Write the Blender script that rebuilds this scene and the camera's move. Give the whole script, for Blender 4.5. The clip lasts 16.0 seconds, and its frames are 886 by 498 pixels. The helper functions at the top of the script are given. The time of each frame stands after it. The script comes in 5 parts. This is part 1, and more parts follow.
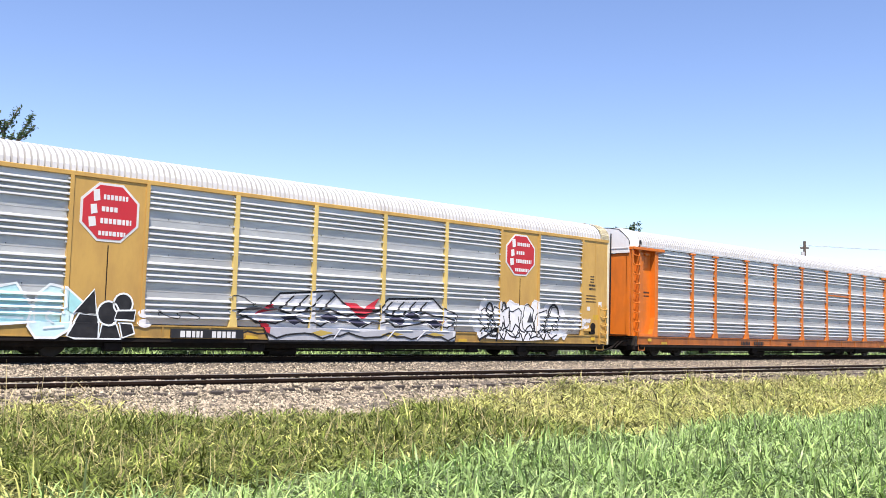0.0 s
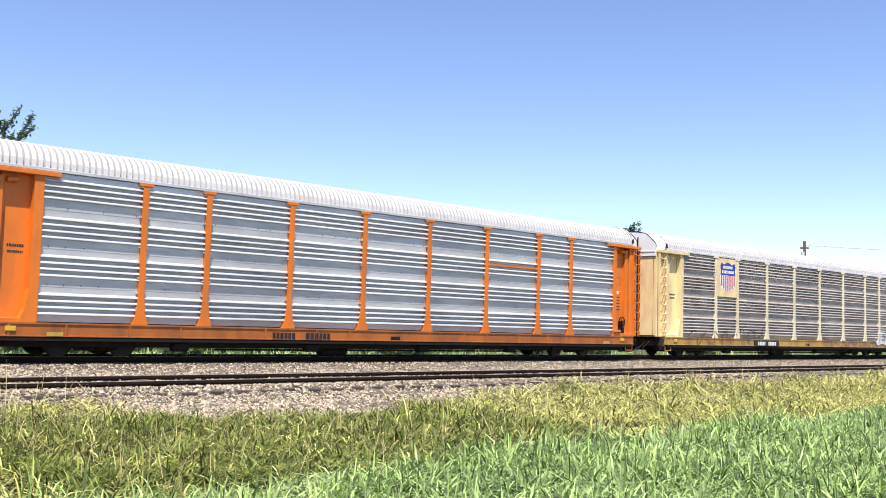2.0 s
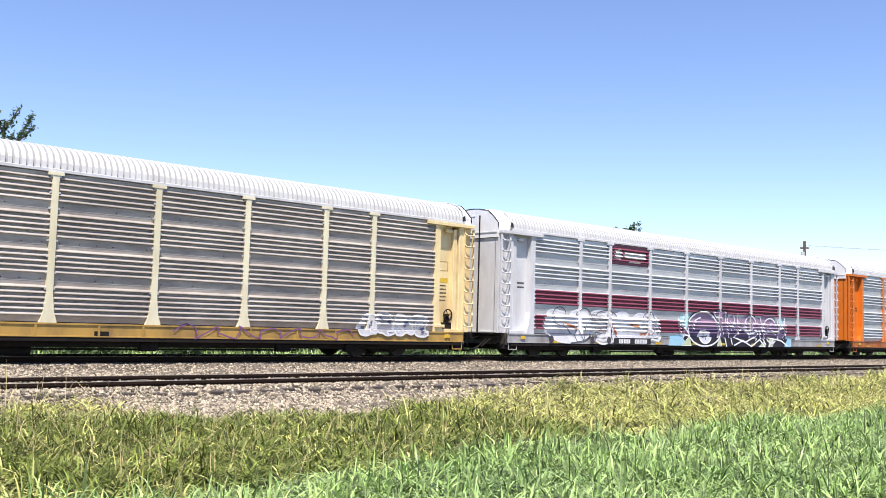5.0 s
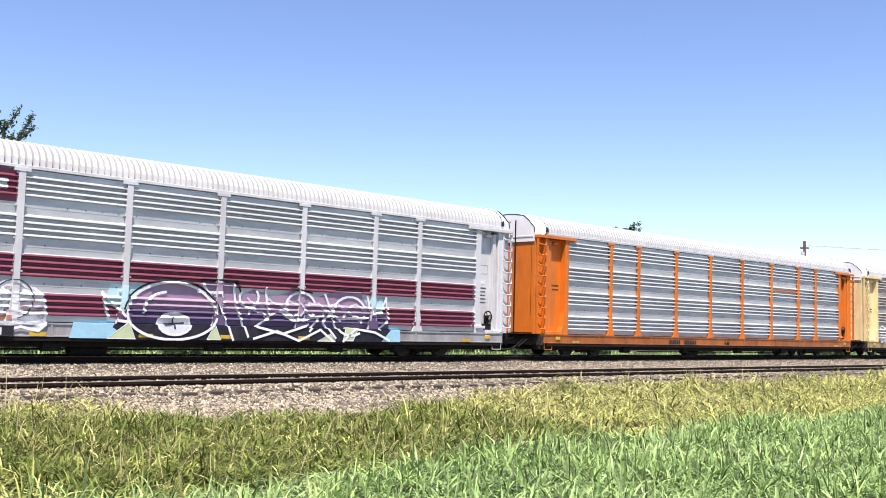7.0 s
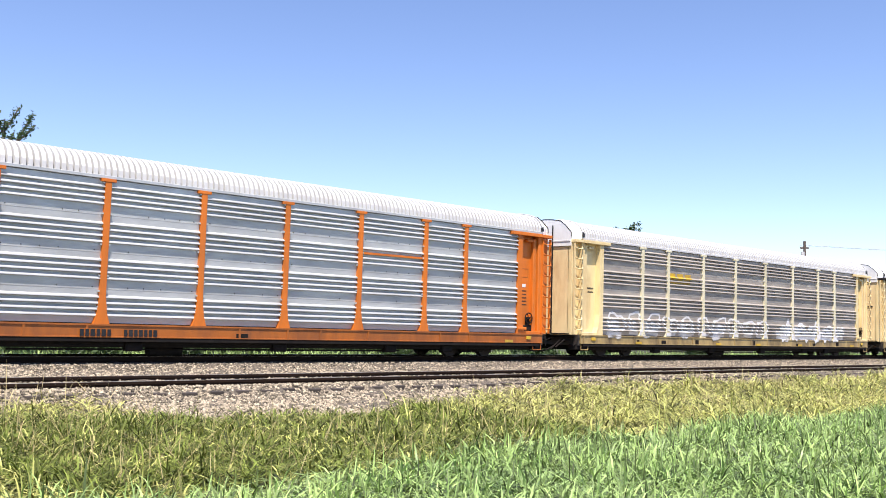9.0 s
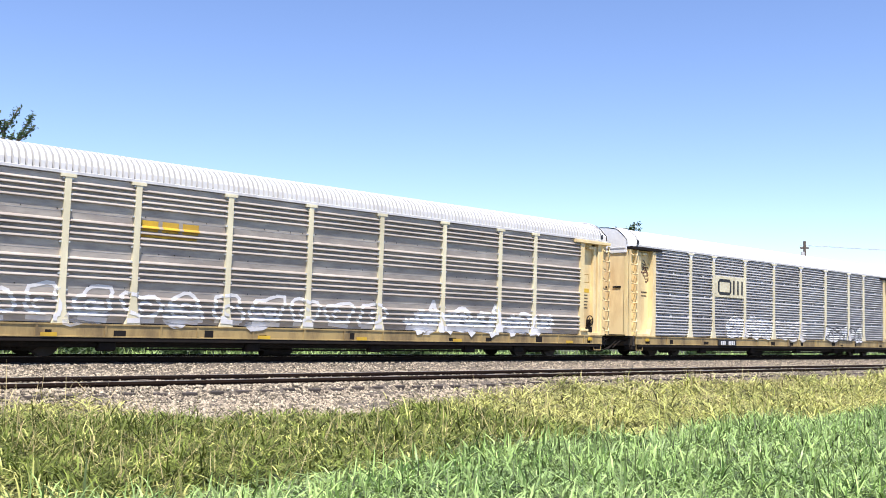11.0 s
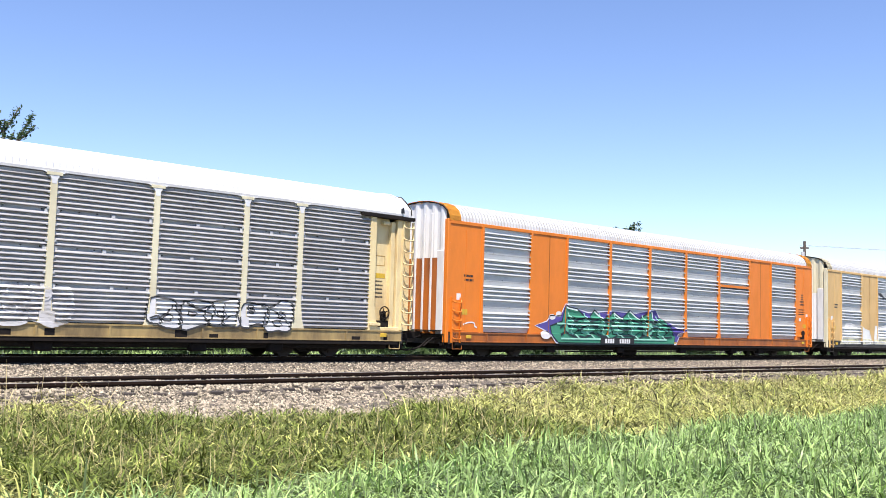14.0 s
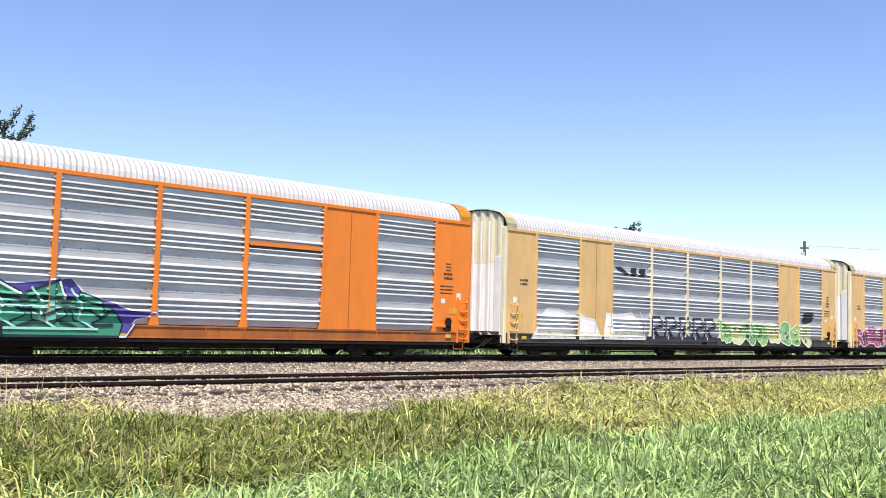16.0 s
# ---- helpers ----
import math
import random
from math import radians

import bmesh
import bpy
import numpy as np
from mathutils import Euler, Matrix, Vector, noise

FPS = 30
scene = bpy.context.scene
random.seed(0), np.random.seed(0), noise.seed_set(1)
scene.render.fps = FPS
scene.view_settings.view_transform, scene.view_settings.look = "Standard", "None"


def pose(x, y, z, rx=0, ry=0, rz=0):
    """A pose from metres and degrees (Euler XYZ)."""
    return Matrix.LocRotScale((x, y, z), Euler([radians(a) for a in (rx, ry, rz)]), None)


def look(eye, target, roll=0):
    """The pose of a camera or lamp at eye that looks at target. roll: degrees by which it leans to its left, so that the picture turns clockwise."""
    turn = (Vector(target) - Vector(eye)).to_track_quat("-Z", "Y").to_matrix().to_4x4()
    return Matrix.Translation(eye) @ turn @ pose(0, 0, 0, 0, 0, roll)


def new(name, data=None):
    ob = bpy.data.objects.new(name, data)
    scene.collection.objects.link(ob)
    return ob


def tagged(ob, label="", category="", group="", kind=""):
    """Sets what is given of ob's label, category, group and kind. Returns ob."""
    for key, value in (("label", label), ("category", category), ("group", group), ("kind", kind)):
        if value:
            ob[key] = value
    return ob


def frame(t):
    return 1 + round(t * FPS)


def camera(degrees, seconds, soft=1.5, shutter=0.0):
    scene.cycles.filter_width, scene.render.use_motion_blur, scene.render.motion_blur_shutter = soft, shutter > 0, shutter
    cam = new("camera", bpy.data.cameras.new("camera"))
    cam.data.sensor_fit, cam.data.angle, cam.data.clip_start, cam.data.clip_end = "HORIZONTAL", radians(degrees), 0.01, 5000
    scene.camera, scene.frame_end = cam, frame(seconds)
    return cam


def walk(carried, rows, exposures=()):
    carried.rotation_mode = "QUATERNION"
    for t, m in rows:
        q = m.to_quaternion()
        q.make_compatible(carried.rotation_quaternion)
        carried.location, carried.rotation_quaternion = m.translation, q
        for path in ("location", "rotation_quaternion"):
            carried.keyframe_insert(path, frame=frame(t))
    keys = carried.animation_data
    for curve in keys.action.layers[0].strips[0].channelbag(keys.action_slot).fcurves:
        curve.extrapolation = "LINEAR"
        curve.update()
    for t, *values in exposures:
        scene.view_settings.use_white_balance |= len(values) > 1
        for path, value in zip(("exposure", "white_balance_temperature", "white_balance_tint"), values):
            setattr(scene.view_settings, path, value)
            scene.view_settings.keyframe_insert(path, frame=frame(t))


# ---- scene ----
EXPOSURE, SUN, SKY = 0.81, 4.8, 0.12
# Camera: stands still beside the line, one metre above the rail heads.
EYE = Vector((0.0, 0.0, 1.05))
YAW, TILT, LEAN = radians(43.298), radians(4.506), 1.583
AIM = EYE + 100 * Vector((math.sin(YAW) * math.cos(TILT), math.cos(YAW) * math.cos(TILT), math.sin(TILT)))
cam = camera(48.39, 16.0, soft=0.6)
walk(cam, [(0.0, look(EYE, AIM, LEAN)), (16.0, look(EYE, AIM, LEAN))], [(0.0, EXPOSURE, 6750, 15), (3.0, EXPOSURE, 6740, 15), (4.0, EXPOSURE, 6500, 14), (6.2, EXPOSURE, 6720, 15), (9.2, EXPOSURE, 6750, 15), (11.4, EXPOSURE, 6480, 14), (14.2, EXPOSURE, 6550, 14), (16.0, EXPOSURE, 6680, 15)])

# Plan, in metres: x along the track, y away from the camera, z = 0 at the rail heads.
SIDE = 24.99            # near side of the train
TRAIN_Y = SIDE + 1.6    # centre line of the far track
NEAR_Y = 16.30          # centre line of the near track
PITCH = 28.95           # from car to car
FIRST = 19.50           # centre of the first car at the start
# How far the train has rolled, second by second.
ROLLED = [(0.0, 0.0), (0.5, 6.85), (1.0, 13.69), (1.5, 20.61), (2.0, 26.96), (2.5, 33.83), (3.0, 40.71), (3.5, 46.93),
          (4.0, 53.85), (4.2, 56.39), (6.3, 83.64), (6.5, 86.74), (7.0, 92.99), (7.5, 99.73), (8.0, 106.0), (8.5, 112.92),
          (9.0, 119.70), (9.2, 122.18), (11.3, 149.53), (11.5, 152.64), (12.0, 158.17), (12.5, 164.98), (13.0, 171.21),
          (13.5, 178.01), (14.0, 184.76), (14.5, 190.94), (15.0, 197.80), (15.5, 204.63), (16.0, 210.76)]

# ---- light ----
SUN_EL, SUN_AZ = radians(64), radians(-136)   # azimuth from +y towards +x
SUN_DIR = Vector((math.sin(SUN_AZ) * math.cos(SUN_EL), math.cos(SUN_AZ) * math.cos(SUN_EL), math.sin(SUN_EL)))
world = bpy.data.worlds.new("sky")
scene.world = world
world.use_nodes = True
wn = world.node_tree.nodes
sky = wn.new("ShaderNodeTexSky")
sky.sky_type, sky.sun_disc = "NISHITA", False
sky.sun_elevation, sky.sun_rotation = SUN_EL, SUN_AZ
sky.air_density, sky.dust_density, sky.ozone_density = 1.0, 0.04, 3.0
sky.altitude = 900
wn["Background"].inputs["Strength"].default_value = SKY
deep = wn.new("ShaderNodeHueSaturation")   # a clear, strongly blue summer sky
deep.inputs["Saturation"].default_value, deep.inputs["Hue"].default_value = 1.06, 0.509
world.node_tree.links.new(sky.outputs[0], deep.inputs["Color"])
world.node_tree.links.new(deep.outputs[0], wn["Background"].inputs["Color"])
sun_data = bpy.data.lights.new("sun", "SUN")
sun_data.energy, sun_data.angle, sun_data.color = SUN, radians(0.53), (1.0, 0.95, 0.88)
sun = new("sun", sun_data)
sun.matrix_world = look((0, 0, 60), Vector((0, 0, 60)) - SUN_DIR)


# ---- materials ----
def material(name, colour, rough=0.6, metal=0.0, second=None, scale=1.0, stretch=(1, 1, 1), amount=0.5, bump=0.0, bump_scale=40.0,
             grime=None, grime_scale=0.6, grime_amount=0.0, per_object=0.0, per_island=0.0, spec=0.5, bump_depth=0.01, translucent=0.0):
    """A surface with a colour that wanders to a second one, grime at a larger scale, and fine relief."""
    m = bpy.data.materials.new(name)
    m.use_nodes = True
    nt = m.node_tree
    n, link = nt.nodes, nt.links.new
    bsdf = n["Principled BSDF"]
    bsdf.inputs["Roughness"].default_value, bsdf.inputs["Metallic"].default_value = rough, metal
    bsdf.inputs["Specular IOR Level"].default_value = spec
    coord = n.new("ShaderNodeTexCoord")
    mapping = n.new("ShaderNodeMapping")
    mapping.inputs["Scale"].default_value = stretch
    link(coord.outputs["Object"], mapping.inputs["Vector"])

    def noise_at(s, detail=5.0, src=mapping):
        t = n.new("ShaderNodeTexNoise")
        t.inputs["Scale"].default_value, t.inputs["Detail"].default_value, t.inputs["Roughness"].default_value = s, detail, 0.62
        link(src.outputs["Vector" if src is mapping else "Object"], t.inputs["Vector"])
        return t.outputs["Fac"]

    def ramp(fac, lo, hi, top):
        r = n.new("ShaderNodeMapRange")
        for key, v in (("From Min", lo), ("From Max", hi), ("To Min", 0.0), ("To Max", top)):
            r.inputs[key].default_value = v
        link(fac, r.inputs["Value"])
        return r.outputs["Result"]

    def mix(fac, a, b):
        x = n.new("ShaderNodeMix")
        x.data_type = "RGBA"
        link(fac, x.inputs["Factor"])
        for sock, v in ((x.inputs[6], a), (x.inputs[7], b)):
            if isinstance(v, tuple):
                sock.default_value = (*v[:3], 1)
            else:
                link(v, sock)
        return x.outputs[2]

    col = mix(ramp(noise_at(scale * 6), 0.35, 0.68, amount), colour, second or tuple(c * 0.8 for c in colour))
    if grime:
        col = mix(ramp(noise_at(grime_scale * 3, 6.0), 0.42, 0.72, grime_amount), col, grime)
    if per_object or per_island:
        src = n.new("ShaderNodeObjectInfo").outputs["Random"] if per_object else n.new("ShaderNodeNewGeometry").outputs["Random Per Island"]
        hsv = n.new("ShaderNodeHueSaturation")
        a = per_object or per_island
        r = n.new("ShaderNodeMapRange")
        r.inputs["To Min"].default_value, r.inputs["To Max"].default_value = 1 - a, 1 + a
        link(src, r.inputs["Value"])
        link(r.outputs["Result"], hsv.inputs["Value"])
        link(col, hsv.inputs["Color"])
        col = hsv.outputs["Color"]
    link(col, bsdf.inputs["Base Color"])
    link(ramp(noise_at(scale * 3), 0.3, 0.7, 1.0), (rr := n.new("ShaderNodeMapRange")).inputs["Value"])
    rr.inputs["To Min"].default_value, rr.inputs["To Max"].default_value = max(0.05, rough - 0.1), min(1, rough + 0.12)
    link(rr.outputs["Result"], bsdf.inputs["Roughness"])
    if bump:
        b = n.new("ShaderNodeBump")
        b.inputs["Strength"].default_value, b.inputs["Distance"].default_value = bump, bump_depth
        link(noise_at(bump_scale, 4.0, coord), b.inputs["Height"])
        link(b.outputs["Normal"], bsdf.inputs["Normal"])
    if translucent:
        t = n.new("ShaderNodeBsdfTranslucent")
        link(col, t.inputs["Color"])
        s = n.new("ShaderNodeMixShader")
        s.inputs["Fac"].default_value = translucent
        link(bsdf.outputs[0], s.inputs[1])
        link(t.outputs[0], s.inputs[2])
        link(s.outputs[0], n["Material Output"].inputs["Surface"])
    return m


STREAK = (0.8, 0.8, 0.3)   # rain streaks run down the sides
RUST = (0.16, 0.07, 0.035)


def paint(name, colour, dirt, dirt_amount=0.45, rough=0.5):
    return material(name, colour, rough, 0.0, tuple(c * 0.86 for c in colour), 0.5, STREAK, 0.5, 0.08, 9.0, dirt, 0.5, dirt_amount, per_object=0.04)


M_ORANGE = paint("orange_paint", (0.68, 0.172, 0.013), (0.34, 0.11, 0.025), 0.5)
M_ORANGE_DOOR = paint("rust_stained_orange_paint", (0.68, 0.172, 0.014), (0.26, 0.08, 0.02), 0.4)
M_CREAM_DOOR = paint("rust_stained_cream_paint", (0.82, 0.65, 0.35), (0.42, 0.2, 0.08), 0.5)
M_ORANGE_NEW = paint("new_orange_paint", (0.76, 0.205, 0.016), (0.5, 0.17, 0.03), 0.3)
M_YELLOW = paint("yellow_paint", (0.56, 0.34, 0.085), (0.36, 0.2, 0.06), 0.5)
M_YELLOW_POST = paint("pale_yellow_paint", (0.72, 0.53, 0.17), (0.45, 0.3, 0.09), 0.4)
M_HOOD = paint("light_orange_paint", (0.8, 0.36, 0.04), (0.6, 0.25, 0.03), 0.3)
M_CREAM = paint("faded_yellow_paint", (0.80, 0.65, 0.34), (0.46, 0.25, 0.09), 0.6)
M_TAN = paint("tan_paint", (0.68, 0.44, 0.17), (0.4, 0.25, 0.1), 0.4)
M_POST_CREAM = paint("pale_post_paint", (0.74, 0.68, 0.47), (0.42, 0.36, 0.22), 0.45)
M_GREY_PAINT = paint("pale_grey_paint", (0.60, 0.60, 0.60), (0.36, 0.33, 0.3), 0.4)
M_WHITE = paint("weathered_white_roof", (0.57, 0.57, 0.56), (0.4, 0.39, 0.375), 0.4, 0.55)
M_WHITE_SMOOTH = paint("white_roof_paint", (0.78, 0.78, 0.77), (0.6, 0.59, 0.57), 0.35, 0.5)
M_DOOR_WHITE = paint("white_door_paint", (0.78, 0.78, 0.76), (0.5, 0.47, 0.43), 0.45)
M_GALV = material("galvanised_steel", (0.58, 0.595, 0.59), 0.4, 0.25, (0.42, 0.435, 0.435), 0.8, (0.25, 1, 1), 0.7, 0.05, 14.0, (0.3, 0.3, 0.3), 0.35, 0.4, per_object=0.05)
M_GALV_DUST = material("dusty_galvanised_steel", (0.49, 0.44, 0.38), 0.5, 0.18, (0.25, 0.22, 0.197), 0.8, (0.25, 1, 1), 0.7, 0.05, 14.0, (0.2, 0.17, 0.15), 0.35, 0.5, per_object=0.06)
M_GALV_GREY = material("weathered_grey_steel", (0.48, 0.47, 0.46), 0.5, 0.18, (0.25, 0.243, 0.24), 0.8, (0.25, 1, 1), 0.7, 0.05, 14.0, (0.2, 0.18, 0.17), 0.35, 0.5, per_object=0.06)
M_ORANGE_SILL = paint("grimy_orange_paint", (0.42, 0.12, 0.015), (0.12, 0.05, 0.025), 0.75)
M_YELLOW_SILL = paint("grimy_yellow_paint", (0.45, 0.27, 0.06), (0.13, 0.08, 0.04), 0.75)
M_CREAM_SILL = paint("grimy_cream_paint", (0.42, 0.3, 0.12), (0.07, 0.045, 0.03), 0.95)
M_GREY_SILL = paint("grimy_grey_paint", (0.38, 0.37, 0.36), (0.14, 0.12, 0.1), 0.75)
M_DARK_SILL = paint("grimy_dark_paint", (0.05, 0.042, 0.035), (0.02, 0.016, 0.013), 0.6)
M_MAROON = paint("maroon_paint", (0.2, 0.04, 0.07), (0.25, 0.1, 0.1), 0.3)
M_RED = paint("sign_red", (0.52, 0.02, 0.03), (0.45, 0.05, 0.05), 0.3)
M_BLUE = paint("shield_blue", (0.02, 0.05, 0.34), (0.1, 0.12, 0.3), 0.2)
M_BLACK_PAINT = paint("black_paint", (0.012, 0.012, 0.014), (0.05, 0.045, 0.04), 0.4)
M_LETTER_WHITE = paint("stencil_white", (0.72, 0.72, 0.70), (0.5, 0.48, 0.45), 0.3)
M_LETTER_YELLOW = paint("stencil_yellow", (0.66, 0.42, 0.03), (0.3, 0.18, 0.05), 0.7)
# Near-black grime; also stands in for shade on flange, lintel and hood rim.
M_UNDER = material("underframe_grime_and_shade", (0.014, 0.012, 0.011), 0.9, 0.0, (0.008, 0.007, 0.007), 1.0, (1, 1, 1), 0.7, 0.3, 20.0, (0.03, 0.02, 0.014), 0.6, 0.5, spec=0.2)
M_WHEEL = material("wheel_steel", (0.03, 0.025, 0.022), 0.7, 0.2, (0.05, 0.035, 0.028), 1.5, (1, 1, 1), 0.6, 0.1, 30.0)
M_RAIL_SIDE = material("rusty_rail", (0.02, 0.013, 0.01), 0.95, 0.0, (0.034, 0.02, 0.014), 1.2, (0.3, 1, 1), 0.7, 0.2, 40.0, spec=0.1)
M_RAIL_TOP = material("polished_rail_head", (0.55, 0.53, 0.5), 0.3, 0.9, (0.4, 0.34, 0.29), 0.6, (0.1, 1, 1), 0.6)
M_TIE = material("creosoted_tie", (0.045, 0.035, 0.03), 0.95, 0.0, (0.09, 0.075, 0.062), 1.2, (1, 0.2, 1), 0.8, 0.4, 25.0, per_object=0.25)
M_BALLAST = material("ballast", (0.19, 0.158, 0.118), 0.95, 0.0, (0.022, 0.018, 0.015), 2.4, (1, 1, 1), 0.9, 1.0, 14.0, (0.13, 0.108, 0.085), 0.12, 0.5, bump_depth=0.08)
M_STONE = material("ballast_stone", (0.35, 0.295, 0.21), 0.9, 0.0, (0.15, 0.122, 0.088), 0.6, (1, 1, 1), 0.6, per_island=0.85)
M_SOIL = material("field_soil", (0.03, 0.03, 0.014), 0.95, 0.0, (0.05, 0.042, 0.02), 0.3, (1, 1, 1), 0.7, 0.6, 6.0, (0.07, 0.09, 0.03), 0.02, 0.7, bump_depth=0.05)
M_GREEN = material("young_crop_leaf", (0.265, 0.37, 0.115), 0.45, 0.0, (0.12, 0.21, 0.062), 0.08, (1, 1, 1), 0.7, grime=(0.33, 0.43, 0.17), grime_scale=0.1, grime_amount=0.6, per_island=0.85, translucent=0.06, spec=0.32)
M_OLIVE = material("wild_grass_leaf", (0.385, 0.39, 0.115), 0.6, 0.0, (0.175, 0.205, 0.06), 0.1, (1, 1, 1), 0.75, grime=(0.46, 0.41, 0.17), grime_scale=0.12, grime_amount=0.5, per_island=0.95, translucent=0.05, spec=0.2)
M_STRAW = material("dry_grass_stem", (0.58, 0.48, 0.24), 0.7, 0.0, (0.38, 0.31, 0.14), 0.2, (1, 1, 1), 0.6, per_island=0.3, translucent=0.2)
M_WEED = material("dark_weed_leaf", (0.15, 0.185, 0.035), 0.6, 0.0, (0.08, 0.11, 0.022), 0.1, (1, 1, 1), 0.7, per_island=0.8, translucent=0.06, spec=0.2)
M_LEAF = material("tree_leaf", (0.045, 0.085, 0.03), 0.55, 0.0, (0.07, 0.12, 0.035), 0.2, (1, 1, 1), 0.7, per_island=0.4, translucent=0.25)
M_BARK = material("bark", (0.11, 0.085, 0.065), 0.9, 0.0, (0.07, 0.055, 0.045), 1.0, (1, 1, 0.3), 0.8, 0.5, 18.0)
M_POLE = material("weathered_pole_wood", (0.12, 0.095, 0.075), 0.9, 0.0, (0.08, 0.06, 0.05), 1.0, (1, 1, 0.1), 0.7, 0.3, 25.0)
M_WIRE = material("wire", (0.35, 0.36, 0.38), 0.5, 0.6)


# ---- mesh helpers ----
def part(name, bm, mat, parent, label=""):
    me = bpy.data.meshes.new(name)
    bm.to_mesh(me)
    bm.free()
    me.materials.append(mat)
    ob = new(name, me)
    ob.parent = parent
    return tagged(ob, label)


def thing(name, label, category, group="", kind=""):
    return tagged(new(name), label, category, group, kind)


def box(bm, x0, x1, y0, y1, z0, z1, bevel=0.0):
    made = bmesh.ops.create_cube(bm, size=1.0, matrix=Matrix.LocRotScale(((x0 + x1) / 2, (y0 + y1) / 2, (z0 + z1) / 2), None, (abs(x1 - x0), abs(y1 - y0), abs(z1 - z0))))
    if bevel:
        edges = list({e for v in made["verts"] for e in v.link_edges})
        bmesh.ops.bevel(bm, geom=edges, offset=bevel, segments=1, affect="EDGES")
    return bm


def rod(bm, a, b, r, r2=None, sides=8):
    a, b = Vector(a), Vector(b)
    m = Matrix.Translation((a + b) / 2) @ (b - a).to_track_quat("Z", "Y").to_matrix().to_4x4()
    bmesh.ops.create_cone(bm, cap_ends=True, segments=sides, radius1=r, radius2=r if r2 is None else r2, depth=(b - a).length, matrix=m)
    return bm


def tube(bm, pts, r, sides=6):
    """One bent bar or hose along a line of points."""
    pts = [Vector(p) for p in pts]
    rings = []
    for i, p in enumerate(pts):
        d = (pts[min(i + 1, len(pts) - 1)] - pts[max(i - 1, 0)]).normalized()
        side = d.cross(Vector((0.31, 0.17, 0.93))).normalized()
        up = side.cross(d)
        rings.append([bm.verts.new(p + (side * math.cos(6.2832 * k / sides) + up * math.sin(6.2832 * k / sides)) * r) for k in range(sides)])
    for a, b in zip(rings, rings[1:]):
        for k in range(sides):
            j = (k + 1) % sides
            bm.faces.new((a[k], a[j], b[j], b[k]))
    bm.faces.new(rings[0][::-1]), bm.faces.new(rings[-1])
    bmesh.ops.recalc_face_normals(bm, faces=bm.faces)
    return bm


def prism(bm, outline, y0, y1):
    """A plate in the xz plane between two depths."""
    front = [bm.verts.new((x, y0, z)) for x, z in outline]
    back = [bm.verts.new((x, y1, z)) for x, z in outline]
    bm.faces.new(front), bm.faces.new(back[::-1])
    for i in range(len(front)):
        j = (i + 1) % len(front)
        bm.faces.new((front[j], front[i], back[i], back[j]))
    bmesh.ops.recalc_face_normals(bm, faces=bm.faces)
    return bm


def raw_mesh(name, verts, faces, mat, smooth=False):
    """A mesh from arrays: verts (n, 3), faces (m, 3) or (m, 4)."""
    me = bpy.data.meshes.new(name)
    verts, faces = np.asarray(verts, np.float32), np.asarray(faces, np.int32)
    k = faces.shape[1]
    me.vertices.add(len(verts))
    me.vertices.foreach_set("co", verts.ravel())
    me.loops.add(faces.size)
    me.loops.foreach_set("vertex_index", faces.ravel())
    me.polygons.add(len(faces))
    me.polygons.foreach_set("loop_start", np.arange(0, faces.size, k, dtype=np.int32))
    me.polygons.foreach_set("use_smooth", np.full(len(faces), smooth))
    me.update(calc_edges=True)
    me.materials.append(mat)
    return me


# ---- ground ----
def height(x, y):
    """The lie of the land across the line: field, ditch, two ballast beds, meadow."""
    pts = [(-400, -0.60), (7.2, -0.58), (9.0, -0.56), (11.5, -0.51), (13.3, -0.44), (14.3, -0.34), (14.7, -0.29), (15.02, -0.22), (15.3, -0.11), (17.3, -0.1), (17.9, -0.18), (19.0, -0.26),
           (22.5, -0.30), (24.0, -0.27), (24.9, -0.2), (28.3, -0.2), (29.4, -0.45), (31.0, -0.6), (3000, -0.6)]
    return np.interp(y, [p[0] for p in pts], [p[1] for p in pts])


def sheet(name, xs, ys, mat, label, category, lift=0.0, rough=0.0, seed=1):
    rng = np.random.default_rng(seed)
    X, Y = np.meshgrid(xs, ys)
    Z = height(X, Y) + lift - (0.25 * ((Y > 13.6) & (Y < 29.8)) if name == "ground" else 0.0) + rng.normal(0, rough, X.shape) * (np.abs(Y) < 60)
    n, m = len(xs), len(ys)
    i, j = np.meshgrid(np.arange(n - 1), np.arange(m - 1))
    a = (j * n + i).ravel()
    faces = np.stack([a, a + 1, a + 1 + n, a + n], 1)
    return tagged(new(name, raw_mesh(name, np.stack([X.ravel(), Y.ravel(), Z.ravel()], 1), faces, mat, True)), label, category, kind="structure")


far = [120, 200, 350, 600, 1000, 1800, 3000]
sheet("ground", [-3000, -1000, -300, -100] + list(np.arange(-40, 100, 2.0)) + far, [-3000, -1000, -300, -100, -40, -10] + list(np.arange(0, 40, 0.7)) + [45, 60, 90, 150, 300, 700, 1500, 3000],
      M_SOIL, "flat farmland with soil and low green growth to the horizon", "ground", -0.03, 0.02)
bx = list(np.arange(-40, 170, 0.45)) + [200, 260, 400]
sheet("ballast_bed", bx, list(np.arange(13.2, 30.3, 0.22)), M_BALLAST, "grey-brown crushed stone ballast under and between the tracks", "ballast", 0.0, 0.018, 2)


